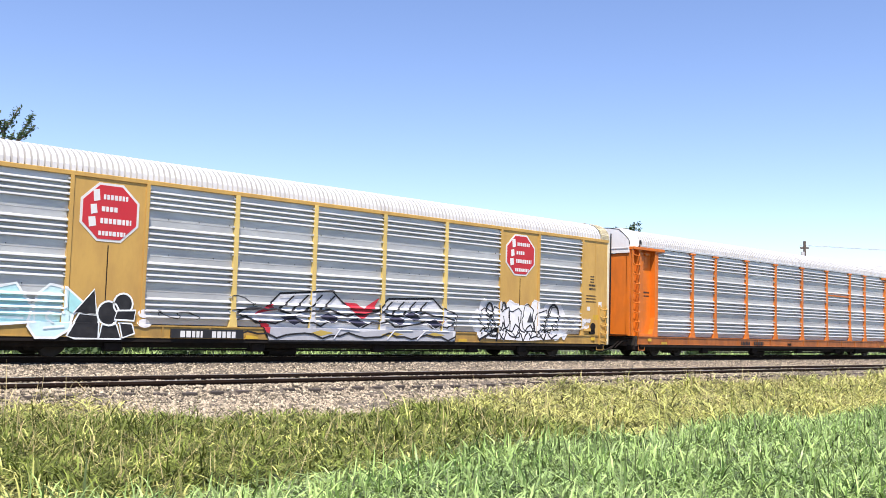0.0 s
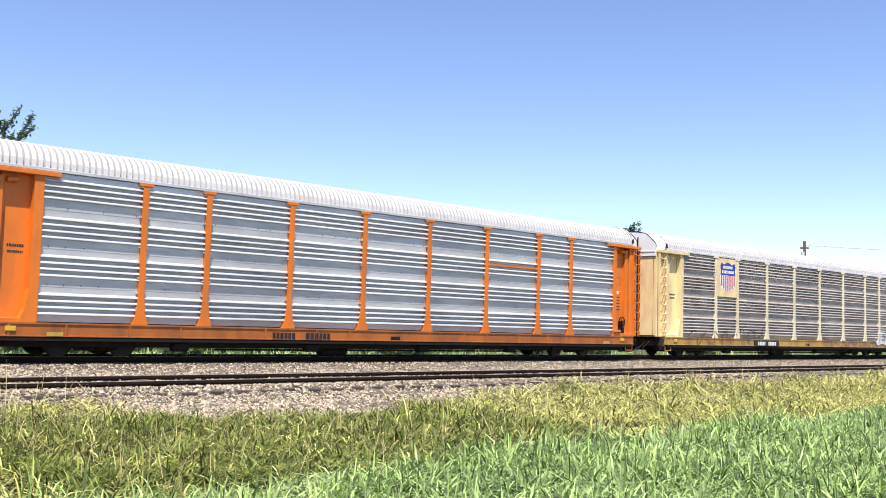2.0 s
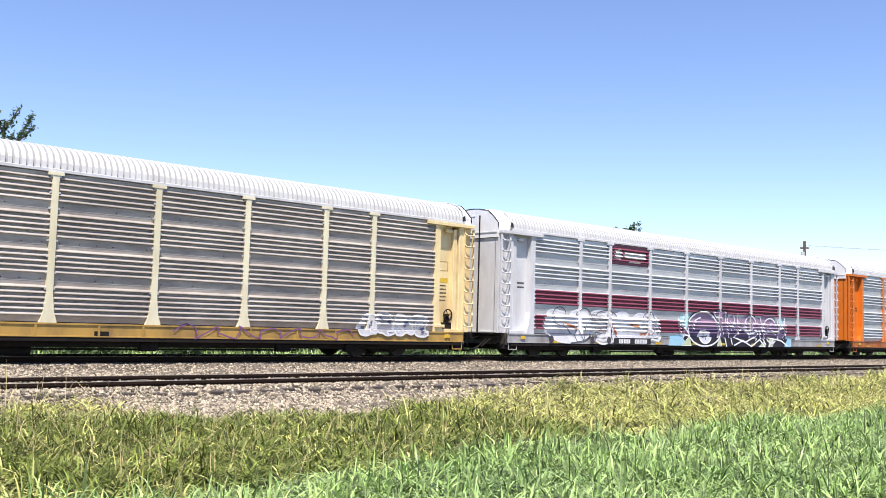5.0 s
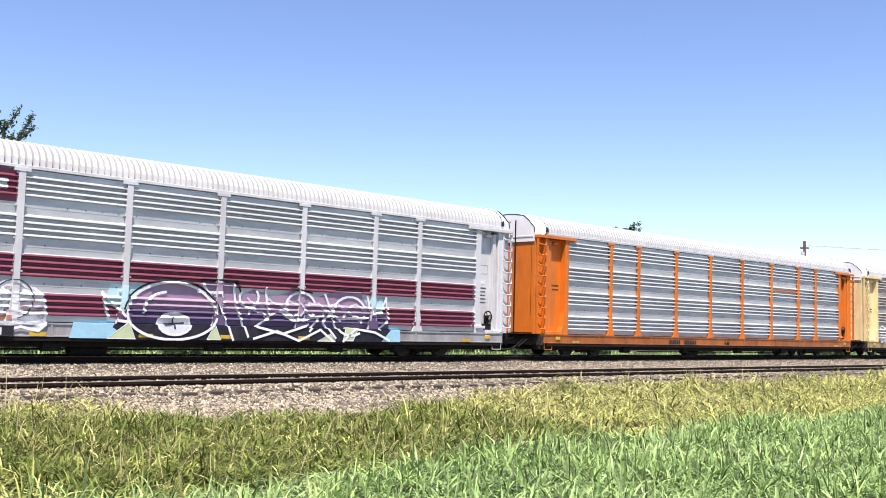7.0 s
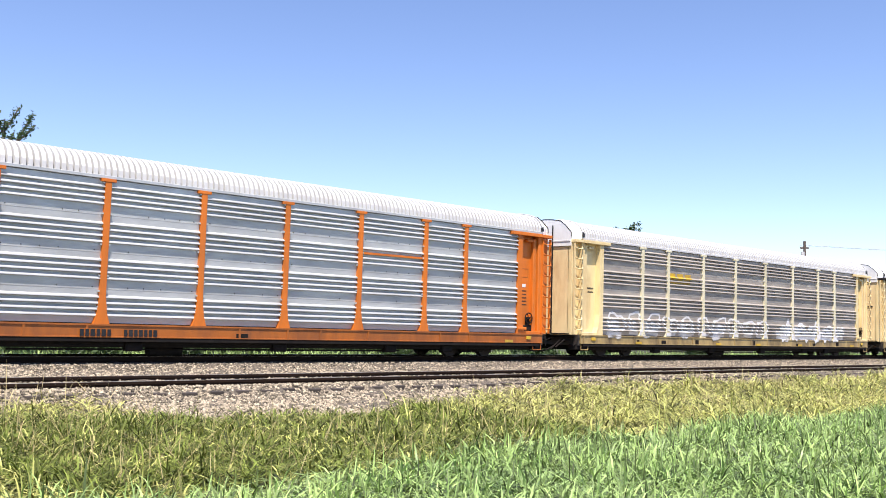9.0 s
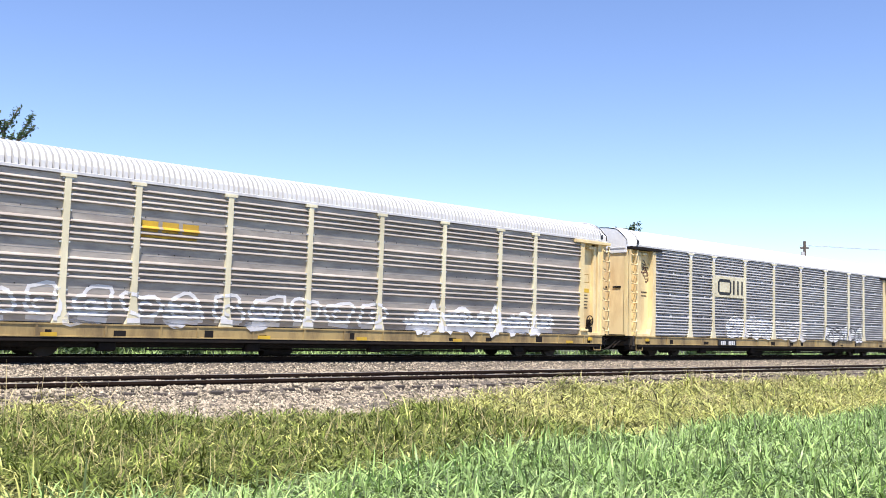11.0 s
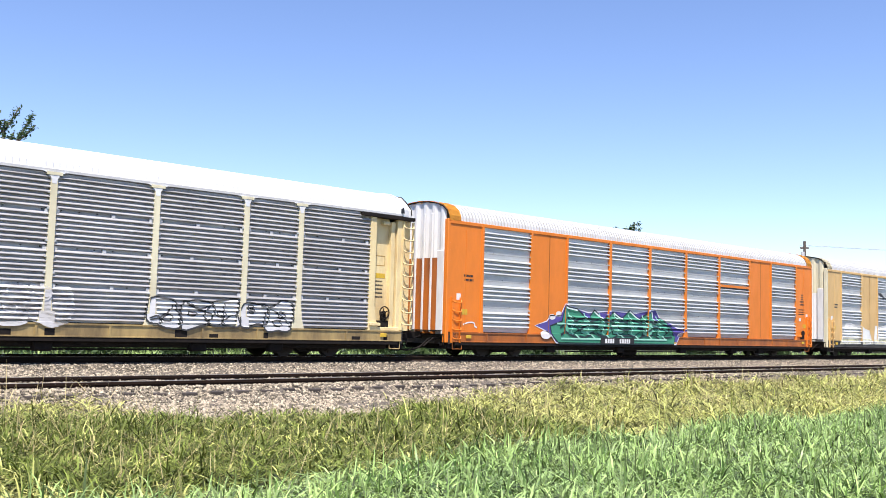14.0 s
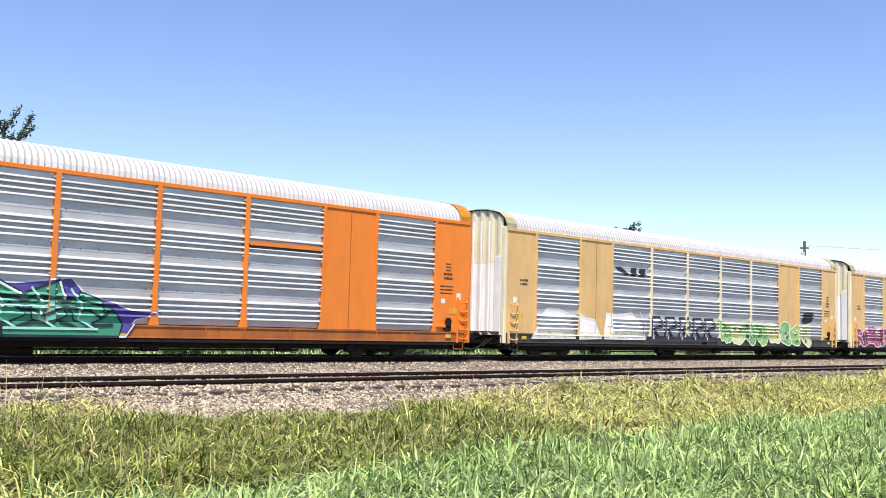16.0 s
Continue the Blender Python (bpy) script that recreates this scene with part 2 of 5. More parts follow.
def stones(name, n, x0, x1, y0, y1, smin, smax, seed, label):
    """Loose crushed stones, each a rough octahedron."""
    rng = np.random.default_rng(seed)
    x = x0 + (x1 - x0) * rng.random(n) ** 1.9
    y = rng.uniform(y0, y1, n)
    s = rng.uniform(smin, smax, n)
    base = np.array([(1, 0, 0), (0, 1, 0), (-1, 0, 0), (0, -1, 0), (0, 0, 0.8), (0, 0, -0.8)], float)
    v = base[None] * s[:, None, None] * rng.uniform(0.6, 1.25, (n, 6, 1))
    a = rng.uniform(0, 2 * np.pi, n)
    tilt = rng.normal(0, 0.5, n)
    ca, sa = np.cos(a)[:, None], np.sin(a)[:, None]
    ct, st = np.cos(tilt)[:, None], np.sin(tilt)[:, None]
    vx, vy, vz = v[..., 0], v[..., 1], v[..., 2]
    vy, vz = vy * ct - vz * st, vy * st + vz * ct
    vx, vy = vx * ca - vy * sa, vx * sa + vy * ca
    P = np.stack([vx + x[:, None], vy + y[:, None], vz + (height(x, y) + s * 0.25)[:, None]], -1)
    f = np.array([(0, 1, 4), (1, 2, 4), (2, 3, 4), (3, 0, 4), (1, 0, 5), (2, 1, 5), (3, 2, 5), (0, 3, 5)])
    faces = (f[None] + 6 * np.arange(n)[:, None, None]).reshape(-1, 3)
    return tagged(new(name, raw_mesh(name, P.reshape(-1, 3), faces, M_STONE)), label, "stones", kind="stuff")


stones("ballast_stones", 76000, 3, 95, 13.0, 25.7, 0.02, 0.046, 5, "loose grey and tan crushed stones on the ballast")


stones("near_ballast_stones", 40000, 3.5, 30, 12.6, 15.6, 0.012, 0.04, 6, "loose tan crushed stones at the foot of the ballast")


def rail_outline(head_only=False):
    """Half-outline of a rail, base to head, 0.17 m high."""
    half = [(0.07, -0.17), (0.07, -0.155), (0.012, -0.13), (0.009, -0.06), (0.035, -0.045), (0.036, -0.008), (0.028, 0.0)]
    return half + [(-y, z) for y, z in half[::-1]]


def track(name, cy, label, x0, x1, ties_apart):
    t = thing(name, label, "railway track", kind="structure")
    for side in (-1, 1):
        bm = bmesh.new()
        prof = rail_outline()
        rings = [[bm.verts.new((x, cy + side * 0.753 + y, z)) for y, z in prof] for x in (x0, x1)]
        for i in range(len(prof)):
            j = (i + 1) % len(prof)
            bm.faces.new((rings[0][i], rings[0][j], rings[1][j], rings[1][i]))
        bmesh.ops.recalc_face_normals(bm, faces=bm.faces)
        rail = part("rail", bm, M_RAIL_SIDE, t, "rust-brown steel rail with a worn bright top")
        bm = box(bmesh.new(), x0, x1, cy + side * 0.753 - 0.027, cy + side * 0.753 + 0.027, -0.004, 0.003)
        part("running_surface", bm, M_RAIL_TOP, rail)
    bm = box(bmesh.new(), -0.115, 0.115, -1.3, 1.3, -0.175, 0, 0.012)
    me = bpy.data.meshes.new("tie")
    bm.to_mesh(me)
    bm.free()
    me.materials.append(M_TIE)
    rng = random.Random(7)
    for i in range(ties_apart):
        tie = new("tie", me)
        tie.parent = t
        tie.matrix_basis = pose(-2 + i * 0.52 + rng.uniform(-0.02, 0.02), cy + rng.uniform(-0.06, 0.06), -0.155 + rng.uniform(-0.012, 0.008), 0, 0, rng.uniform(-1.2, 1.2))
    return t


track("near_track", NEAR_Y, "empty single railway track with rust-brown rails on wooden ties", -120, 900, 280)
track("far_track", TRAIN_Y, "railway track with rust-brown rails that carries the train", -120, 900, 120)


# ---- grass ----
def blades(name, n, xr, yr, hgt, width, mat, label, category, seed, lean=0.5, keep=None, skew=1.0, segs=3, droop=0.45, base=-0.03, tuft=1):
    """Many leaf blades, each a bent tapering strip."""
    rng = np.random.default_rng(seed)
    m = n // tuft
    x = np.repeat(xr[0] + (xr[1] - xr[0]) * rng.random(m) ** skew, tuft)
    y = np.repeat(rng.uniform(*yr, m), tuft)
    n = m * tuft
    tall = np.repeat(rng.uniform(0.72, 1.18, m), tuft) if tuft > 1 else np.ones(n)
    if tuft > 1:   # blades spring from shared roots, with darker gaps between the tufts
        x, y = x + rng.normal(0, 0.045, n), y + rng.normal(0, 0.045, n)
    if keep is not None:
        ok = keep(x, y, rng)
        x, y, tall = x[ok], y[ok], tall[ok]
        n = len(x)
    clump = 0.75 + 0.25 * np.sin(x * 1.7 + 1.3 * np.sin(y * 2.1)) * np.sin(y * 2.6 + x * 0.6) + 0.12 * np.sin(x * 5.1 + y * 3.7)
    L = rng.uniform(*hgt, n) * clump * tall
    if mat is M_OLIVE:   # ranker growth away from the ditch
        L = L * np.interp(x, [10, 14], [1.0, 1.25])
    W = rng.uniform(*width, n) * (1 + np.hypot(x, y) / 40)
    d = rng.uniform(0, 2 * np.pi, n)
    ln = np.abs(rng.normal(lean, 0.28, n))
    dx, dy = np.cos(d), np.sin(d)
    face = d + rng.normal(np.pi / 2, 0.5, n)
    wx, wy = np.cos(face), np.sin(face)
    z0 = height(x, y) + base
    u = np.linspace(0, 1, segs + 1)
    rows = []
    for k in u:
        out = L * (ln * k + droop * ln * k ** 2.2)
        up = L * (k * np.cos(np.minimum(ln, 1.2) * 0.75) - droop * ln * k ** 3 * 0.8)
        cx, cy, cz = x + dx * out, y + dy * out, z0 + up
        w = W * (0.55 + 0.9 * k) * (1 - k) ** 0.6 if 0 < k < 1 else W * (0.55 if k == 0 else 0.04)
        rows.append(np.stack([cx - wx * w / 2, cy - wy * w / 2, cz], -1))
        rows.append(np.stack([cx + wx * w / 2, cy + wy * w / 2, cz], -1))
    P = np.stack(rows, 1)
    m = 2 * (segs + 1)
    f = np.array([(2 * k, 2 * k + 1, 2 * k + 3, 2 * k + 2) for k in range(segs)])
    faces = (f[None] + m * np.arange(n)[:, None, None]).reshape(-1, 4)
    return tagged(new(name, raw_mesh(name, P.reshape(-1, 3), faces, mat, True)), label, category, kind="stuff")


def in_view(x, y):
    """The wedge of ground that can be seen, with a margin."""
    a = np.degrees(np.arctan2(x, y))
    return (a > 15) & (a < 72)


def field(x, y, rng):
    edge = np.interp(x, [3, 7, 10.5, 16, 40], [7.75, 8.05, 8.75, 8.9, 8.9]) + 0.15 * np.sin(x * 0.9) + 0.12 * np.sin(x * 2.3 + 1)
    return in_view(x, y) & (y < edge + rng.normal(0, 0.12, len(x)))


def verge(x, y, rng):
    top = np.interp(x, [4, 6.5, 7.5, 10, 11.5, 13, 17, 24, 40, 80], [14.9, 14.7, 13.2, 12.6, 12.9, 13.8, 14.7, 14.8, 14.6, 14.6]) + 0.3 * np.sin(x * 2.2) + rng.normal(0, 0.25, len(x))
    low = np.interp(x, [3, 7, 10.5, 16, 40], [7.7, 8.0, 8.7, 8.85, 8.85])
    return in_view(x, y) & (y < top) & (y > low)


blades("crop_grass", 118000, (2, 34), (3.0, 9.6), (0.34, 0.54), (0.014, 0.028), M_GREEN, "dense mint-green broad-bladed young crop in the field", "crop", 11, 0.58, field, 1.2, 4, 1.25, tuft=4)
blades("crop_grass_beyond", 40000, (30, 130), (4.0, 9.6), (0.36, 0.56), (0.02, 0.04), M_GREEN, "mint-green crop further along the field", "crop", 12, 0.5, field, 1.3, 2)
blades("wild_grass", 92000, (3, 40), (7.6, 15.2), (0.22, 0.52), (0.013, 0.029), M_OLIVE, "tangled yellow-green wild grass on the verge beside the ballast", "grass", 13, 0.85, verge, 1.25, 4, 1.7, tuft=9)
blades("wild_grass_beyond", 34000, (36, 170), (8.6, 15.2), (0.3, 0.6), (0.012, 0.022), M_OLIVE, "yellow-green wild grass along the verge, far off", "grass", 14, 0.75, verge, 1.4, 2)
blades("verge_weeds", 34000, (3.5, 12.5), (8.2, 13.6), (0.25, 0.5), (0.012, 0.026), M_WEED, "darker green weeds low in the verge grass", "weeds", 18, 0.8, verge, 1.3, 3, 0.8, tuft=6)
blades("dry_stems", 5000, (4, 70), (8.2, 15.2), (0.35, 0.8), (0.004, 0.009), M_STRAW, "dry straw-coloured grass stems among the verge grass", "grass", 15, 0.4, verge, 1.5, 3, 0.5)
blades("meadow_grass", 26000, (8, 160), (30.0, 42.0), (0.35, 0.7), (0.02, 0.05), M_GREEN, "green meadow grass behind the tracks", "grass", 16, 0.5, lambda x, y, rng: in_view(x, y), 1.3, 2)
blades("crop_grass_around", 26000, (-26, 8), (-10.0, 8.5), (0.4, 0.7), (0.03, 0.06), M_GREEN, "bright green crop around the standing place", "crop", 19, 0.8,
       lambda x, y, rng: ~(in_view(x, y) & (y > 3)) & (np.hypot(x, y) > 1.2), 1.0, 2)
blades("wild_grass_around", 14000, (-26, 6), (8.3, 14.3), (0.35, 0.75), (0.015, 0.03), M_OLIVE, "yellow-green wild grass along the verge", "grass", 20, 0.8,
       lambda x, y, rng: ~in_view(x, y), 1.0, 2)


# ---- the train ----
PANEL_Z = (0.90, 4.70)
RIBS = {  # heights of the ribs as shares of the panel, and their width and depth
    "four": ([0.045, 0.085, 0.125, 0.165, 0.305, 0.347, 0.389, 0.431, 0.560, 0.602, 0.644, 0.686, 0.815, 0.857, 0.899, 0.941], 0.125, 0.07),
    "six": ([0.03, 0.068, 0.106, 0.144, 0.18, 0.278, 0.314, 0.350, 0.386, 0.422, 0.52, 0.556, 0.592, 0.628, 0.664, 0.765, 0.801, 0.837, 0.873, 0.909, 0.945], 0.112, 0.06),
    "all": ([q * 0.25 + 0.024 + r * 0.0335 for q in range(4) for r in range(7)], 0.105, 0.056),
}


def profile(style):
    """Break points (z, how far proud) of a ribbed side sheet, bottom to top."""
    shares, w, d = RIBS[style]
    z0, z1 = PANEL_Z
    out = [(z0, 0.0)]
    heights = [z0 + s * (z1 - z0) for s in sorted(1 - s for s in shares)]
    for z, above in zip(heights, heights[1:] + [z1 + 1]):
        gap = z - w * 0.42 - out[-1][0]
        if gap > 0.15:   # the wide flats lean back a little towards their lower edge
            foot = out[-1][0]
            out += [(foot + 0.008, -0.022), (foot + gap * 0.75, -0.002)]
        else:            # between neighbouring ribs the sheet falls back into a valley
            out += [(out[-1][0] + 0.004, -0.035), (z - w * 0.42 - 0.002, -0.035)]
        out += [(z - w * 0.42, 0.0), (z - w * 0.4, d * 0.85), (z - w * 0.3, d), (z - w * 0.14, d * 0.92), (z + w * (0.22 if above - z > 0.25 else 0.4), 0.0)]
    return out + [(z1, 0.0)]


PROFILES = {k: profile(k) for k in RIBS}
SKIN = -1.53     # y of the flat of the side sheets; ribs stand proud of it


def side_sheet(style, xa, xb):
    bm = bmesh.new()
    prof = PROFILES[style]
    a = [bm.verts.new((xa, SKIN - d, z)) for z, d in prof]
    b = [bm.verts.new((xb, SKIN - d, z)) for z, d in prof]
    for i in range(len(prof) - 1):
        bm.faces.new((a[i], b[i], b[i + 1], a[i + 1]))
    return bm


def clip(poly, at, above, axis=1):
    out = []
    for i, p in enumerate(poly):
        q = poly[(i + 1) % len(poly)]
        pin, qin = (p[axis] >= at) == above, (q[axis] >= at) == above
        if pin:
            out.append(p)
        if pin != qin:
            t = (at - p[axis]) / (q[axis] - p[axis])
            out.append((p[0] + t * (q[0] - p[0]), p[1] + t * (q[1] - p[1])))
    return out


OLD_BAYS = [-11.88, -9.10, -7.15, -4.29, -1.43, 1.43, 4.29, 7.15, 9.10, 11.88]
NEW_BAYS = [-7.05, -4.23, -1.41, 1.41, 4.23, 7.05]
OLD_FLATS = [(x - 0.085, x + 0.085, 0.087) for x in OLD_BAYS]
OLD_FEET = [(x - 0.2, x + 0.2, 0.087) for x in OLD_BAYS]
NEW_FLATS = [(-13.4, -11.84, 0.047), (-9.16, -7.05, 0.047), (7.05, 9.16, 0.047), (11.84, 13.4, 0.047)] + [(x - 0.07, x + 0.07, 0.087) for x in NEW_BAYS[1:-1]] + [(x - 0.05, x + 0.05, 0.087) for x in (-11.84, -9.16, -7.05, 7.05, 9.16, 11.84)]
NEW_FEET = [(a - 0.05, b + 0.05, d) if d > 0.06 else (a, b, d) for a, b, d in NEW_FLATS]


FOOT_TOP = 1.18


def lay(bm, poly, style, lift):
    """Lays a flat outline over a car's side: along every rib, over posts, solid panels and the sill."""
    ribbed = "four" if style == "flush" else style
    for upper in (False, True):
        half = clip(poly, FOOT_TOP, upper)
        if len(half) < 3:
            continue
        flats = (NEW_FLATS if upper else NEW_FEET) if style == "flush" else (OLD_FLATS if upper else OLD_FEET)
        cuts = sorted({-20.0, 20.0} | {x for f in flats for x in f[:2]})
        lo, hi = min(p[0] for p in half), max(p[0] for p in half)
        for xa, xb in zip(cuts, cuts[1:]):
            if xb <= lo or xa >= hi or xb - xa < 1e-6:
                continue
            column = clip(clip(half, xa, True, 0), xb, False, 0)
            if len(column) < 3:
                continue
            flat = [f[2] for f in flats if f[0] - 1e-6 <= xa and xb <= f[1] + 1e-6]
            steps = [(0.468, 0.095), (0.893, 0.095)]
            steps += [(0.90, max(flat)), (5.0, max(flat))] if flat else [(0.90, 0.0)] + PROFILES[ribbed][1:] + [(5.0, 0.0)]
            for (za, da), (zb, db) in zip(steps, steps[1:]):
                piece = clip(clip(column, za, True), zb, False)
                if len(piece) < 3:
                    continue
                vs = [bm.verts.new((x, SKIN - lift - (da + (db - da) * (z - za) / max(zb - za, 1e-6)), z)) for x, z in piece]
                bm.faces.new(vs)


def ribbon(pts, w):
    """Convex quads along a line, for strokes."""
    out = []
    for (ax, az), (bx_, bz) in zip(pts, pts[1:]):
        l = math.hypot(bx_ - ax, bz - az) or 1e-6
        ux, uz = (bx_ - ax) / l, (bz - az) / l
        e = w * 0.35
        ax2, az2, bx2, bz2 = ax - ux * e, az - uz * e, bx_ + ux * e, bz + uz * e
        nx, nz = -uz * w / 2, ux * w / 2
        out.append([(ax2 + nx, az2 + nz), (ax2 - nx, az2 - nz), (bx2 - nx, bz2 - nz), (bx2 + nx, bz2 + nz)])
    return out


SPRAY = {}


def spray(rgb, faded=False):
    key = tuple(rgb)
    if faded:   # thin old paint, worn through in patches along the ribs
        if (key, 1) not in SPRAY:
            m = material("worn_spray_paint", key, 0.6, 0.0, tuple(c * 0.8 for c in key), 0.8, (1, 1, 1), 0.5)
            n, link = m.node_tree.nodes, m.node_tree.links.new
            t = n.new("ShaderNodeTexNoise")
            t.inputs["Scale"].default_value, t.inputs["Detail"].default_value = 3.2, 6.0
            mp = n.new("ShaderNodeMapping")
            mp.inputs["Scale"].default_value = (0.55, 1, 2.6)
            link(n["Texture Coordinate"].outputs["Object"], mp.inputs["Vector"])
            link(mp.outputs["Vector"], t.inputs["Vector"])
            r = n.new("ShaderNodeMapRange")
            r.inputs["From Min"].default_value, r.inputs["From Max"].default_value = 0.34, 0.54
            link(t.outputs["Fac"], r.inputs["Value"])
            link(r.outputs["Result"], n["Principled BSDF"].inputs["Alpha"])
            SPRAY[(key, 1)] = m
        return SPRAY[(key, 1)]
    if key not in SPRAY:
        SPRAY[key] = material("spray_paint", key, 0.55, 0.0, tuple(min(1, c * 0.8 + 0.03) for c in key), 0.8, (1, 1, 1), 0.5, grime=tuple(c * 0.7 + 0.03 for c in key), grime_scale=0.8, grime_amount=0.4, spec=0.3)
    return SPRAY[key]


def blob(cx, cz, rx, rz, rng, wild=0.3, n=22, spiky=0.0):
    """An uneven closed outline."""
    ph = [rng.uniform(0, 6.28) for _ in range(4)]
    out = []
    for i in range(n):
        a = 2 * math.pi * i / n
        r = 1 + wild * (0.5 * math.sin(2 * a + ph[0]) + 0.35 * math.sin(3 * a + ph[1]) + 0.25 * math.sin(5 * a + ph[2]))
        r *= 1 + (spiky * rng.uniform(-0.6, 1.0) if spiky else 0)
        c, s = math.cos(a), math.sin(a)
        k = max(abs(c), abs(s)) ** -0.55
        out.append((cx + rx * r * k * c, cz + rz * r * k * s))
    return out


def weld(bm):
    bmesh.ops.remove_doubles(bm, verts=bm.verts, dist=0.0002)
    return bm


def cloud_outline(xa, xb, za, zb, bumps, rng, spiky):
    """One long uneven outline behind a row of letters."""
    n = bumps * 6
    top = [(xa + (xb - xa) * i / n, zb - (zb - za) * (0.05 + 0.13 * abs(math.sin(i * 0.52 + bumps)) + (rng.uniform(0, 0.22) if spiky else rng.uniform(0, 0.06)))) for i in range(n + 1)]
    low = [(xb - (xb - xa) * i / n, za + (zb - za) * (0.02 + 0.1 * abs(math.sin(i * 0.41)) + (rng.uniform(0, 0.1) if spiky else 0.0))) for i in range(n + 1)]
    mid = (za + zb) / 2
    return [(xa - 0.3 * (zb - za), mid - 0.1)] + top + [(xb + 0.3 * (zb - za), mid - 0.15)] + low


def loop_strip(pts, w):
    """Quads that follow a closed outline, mitred at the corners."""
    n = len(pts)
    ins, outs = [], []
    for i in range(n):
        (ax, az), (px, pz), (bx_, bz) = pts[i - 1], pts[i], pts[(i + 1) % n]
        tx, tz = bx_ - ax, bz - az
        l = math.hypot(tx, tz) or 1e-6
        nx, nz = -tz / l * w / 2, tx / l * w / 2
        ins.append((px + nx, pz + nz)), outs.append((px - nx, pz - nz))
    return [[ins[i], ins[(i + 1) % n], outs[(i + 1) % n], outs[i]] for i in range(n)]


def graffiti(car, style, xa, xb, za, zb, shapes, cloud, fills, line, shine, seed, wild=0.3, spiky=0.0, thick=0.055, inner=2, rim=None, faded=False):
    """A painted piece: a backing, uneven filled shapes with outlines, loops and accents, in layers a few millimetres apart."""
    rng = random.Random(seed)
    step = (xb - xa) / shapes
    zc, rz = (za + zb) / 2, (zb - za) / 2
    if cloud:
        bm = bmesh.new()
        lay(bm, cloud_outline(xa, xb, za, zb, shapes, rng, spiky > 0.1), style, 0.003)
        part("graffiti_backing", weld(bm), spray(cloud), car, "spray-painted backing of a graffiti piece")
    for i in range(shapes):
        cx = xa + (i + 0.5) * step + rng.uniform(-0.05, 0.05) * step
        cz = zc + rng.uniform(-0.05, 0.05)
        o = blob(cx, cz, step * 0.52, rz * rng.uniform(0.68, 0.84), rng, wild, 18 if spiky > 0.1 else 30, spiky)
        lift = 0.006 + 0.004 * (i % 3)
        fill = bmesh.new()
        lay(fill, o, style, lift)
        shape = part("graffiti_shape", weld(fill), spray(fills[i % len(fills)], faded), car, "spray-painted graffiti shape with a bold outline")
        edge = bmesh.new()
        for q in loop_strip(o, thick):
            lay(edge, q, style, lift + 0.010)
        part("outline", weld(edge), spray(rim or line, faded), shape)
        marks, n = bmesh.new(), 0
        for k in range(inner + 1):
            c = (cx + rng.uniform(-0.2, 0.2) * step, cz + rng.uniform(-0.4, 0.4) * rz)
            if rng.random() < 0.45:
                r = blob(c[0], c[1], step * rng.uniform(0.07, 0.16), rz * rng.uniform(0.1, 0.25), rng, wild, 14, spiky * 0.5)
                for q in loop_strip(r, thick * 0.8):
                    lay(marks, q, style, lift + 0.012 + 0.0006 * k)
            else:
                a, b = rng.sample(o, 2)
                pts = [tuple((1 - t) ** 2 * a[j] + 2 * t * (1 - t) * c[j] + t * t * b[j] for j in (0, 1)) for t in (0.1, 0.3, 0.5, 0.7, 0.9)]
                for q in ribbon(pts, thick * rng.uniform(0.7, 1.1)):
                    n += 1
                    lay(marks, q, style, lift + 0.012 + 0.0003 * n)
        tagged(part("stroke", weld(marks), spray(line), shape), kind="stuff")
        if shine:
            acc = bmesh.new()
            for k in range(2):
                c = (cx + rng.uniform(-0.28, 0.28) * step, cz + rng.uniform(-0.5, 0.5) * rz)
                lay(acc, blob(c[0], c[1], step * rng.uniform(0.04, 0.12), rz * rng.uniform(0.06, 0.2), rng, 0.4, 10), style, lift + 0.022 + 0.001 * k)
            tagged(part("accent", weld(acc), spray(shine), shape), kind="stuff")


def shape(car, style, pts, rgb, lift, rim=None, thick=0.06, faded=False):
    """One filled graffiti shape, with an outline of its own where it has one."""
    bm = bmesh.new()
    lay(bm, pts, style, lift)
    ob = part("graffiti_shape", weld(bm), spray(rgb, faded), car, "spray-painted graffiti shape")
    if rim:
        bm = bmesh.new()
        for q in loop_strip(pts, thick):
            lay(bm, q, style, lift + 0.008)
        part("outline", weld(bm), spray(rim), ob)
    return ob


def strokes(car, style, paths, rgb, lift, thick=0.05):
    """Spray-painted lines of one colour that cross a piece."""
    bm, n = bmesh.new(), 0
    for path in paths:
        for q in ribbon(path, thick):
            n += 1
            lay(bm, q, style, lift + 0.0002 * (n % 12))
    tagged(part("graffiti_linework", weld(bm), spray(rgb), car, "spray-painted lines of a graffiti piece"), kind="stuff")


def ring(cx, cz, rx, rz, a0=0, a1=360, n=16):
    return [(cx + rx * math.cos(radians(a0 + (a1 - a0) * i / n)), cz + rz * math.sin(radians(a0 + (a1 - a0) * i / n))) for i in range(n + 1)]


def wave(xa, xb, z, high, bends, seed, n=26):
    """A line that wanders along a piece."""
    rng = random.Random(seed)
    a, b = rng.uniform(0, 6.28), rng.uniform(0, 6.28)
    return [(xa + (xb - xa) * i / n, z + high * (0.6 * math.sin(a + bends * 6.28 * i / n) + 0.4 * math.sin(b + bends * 14.1 * i / n))) for i in range(n + 1)]


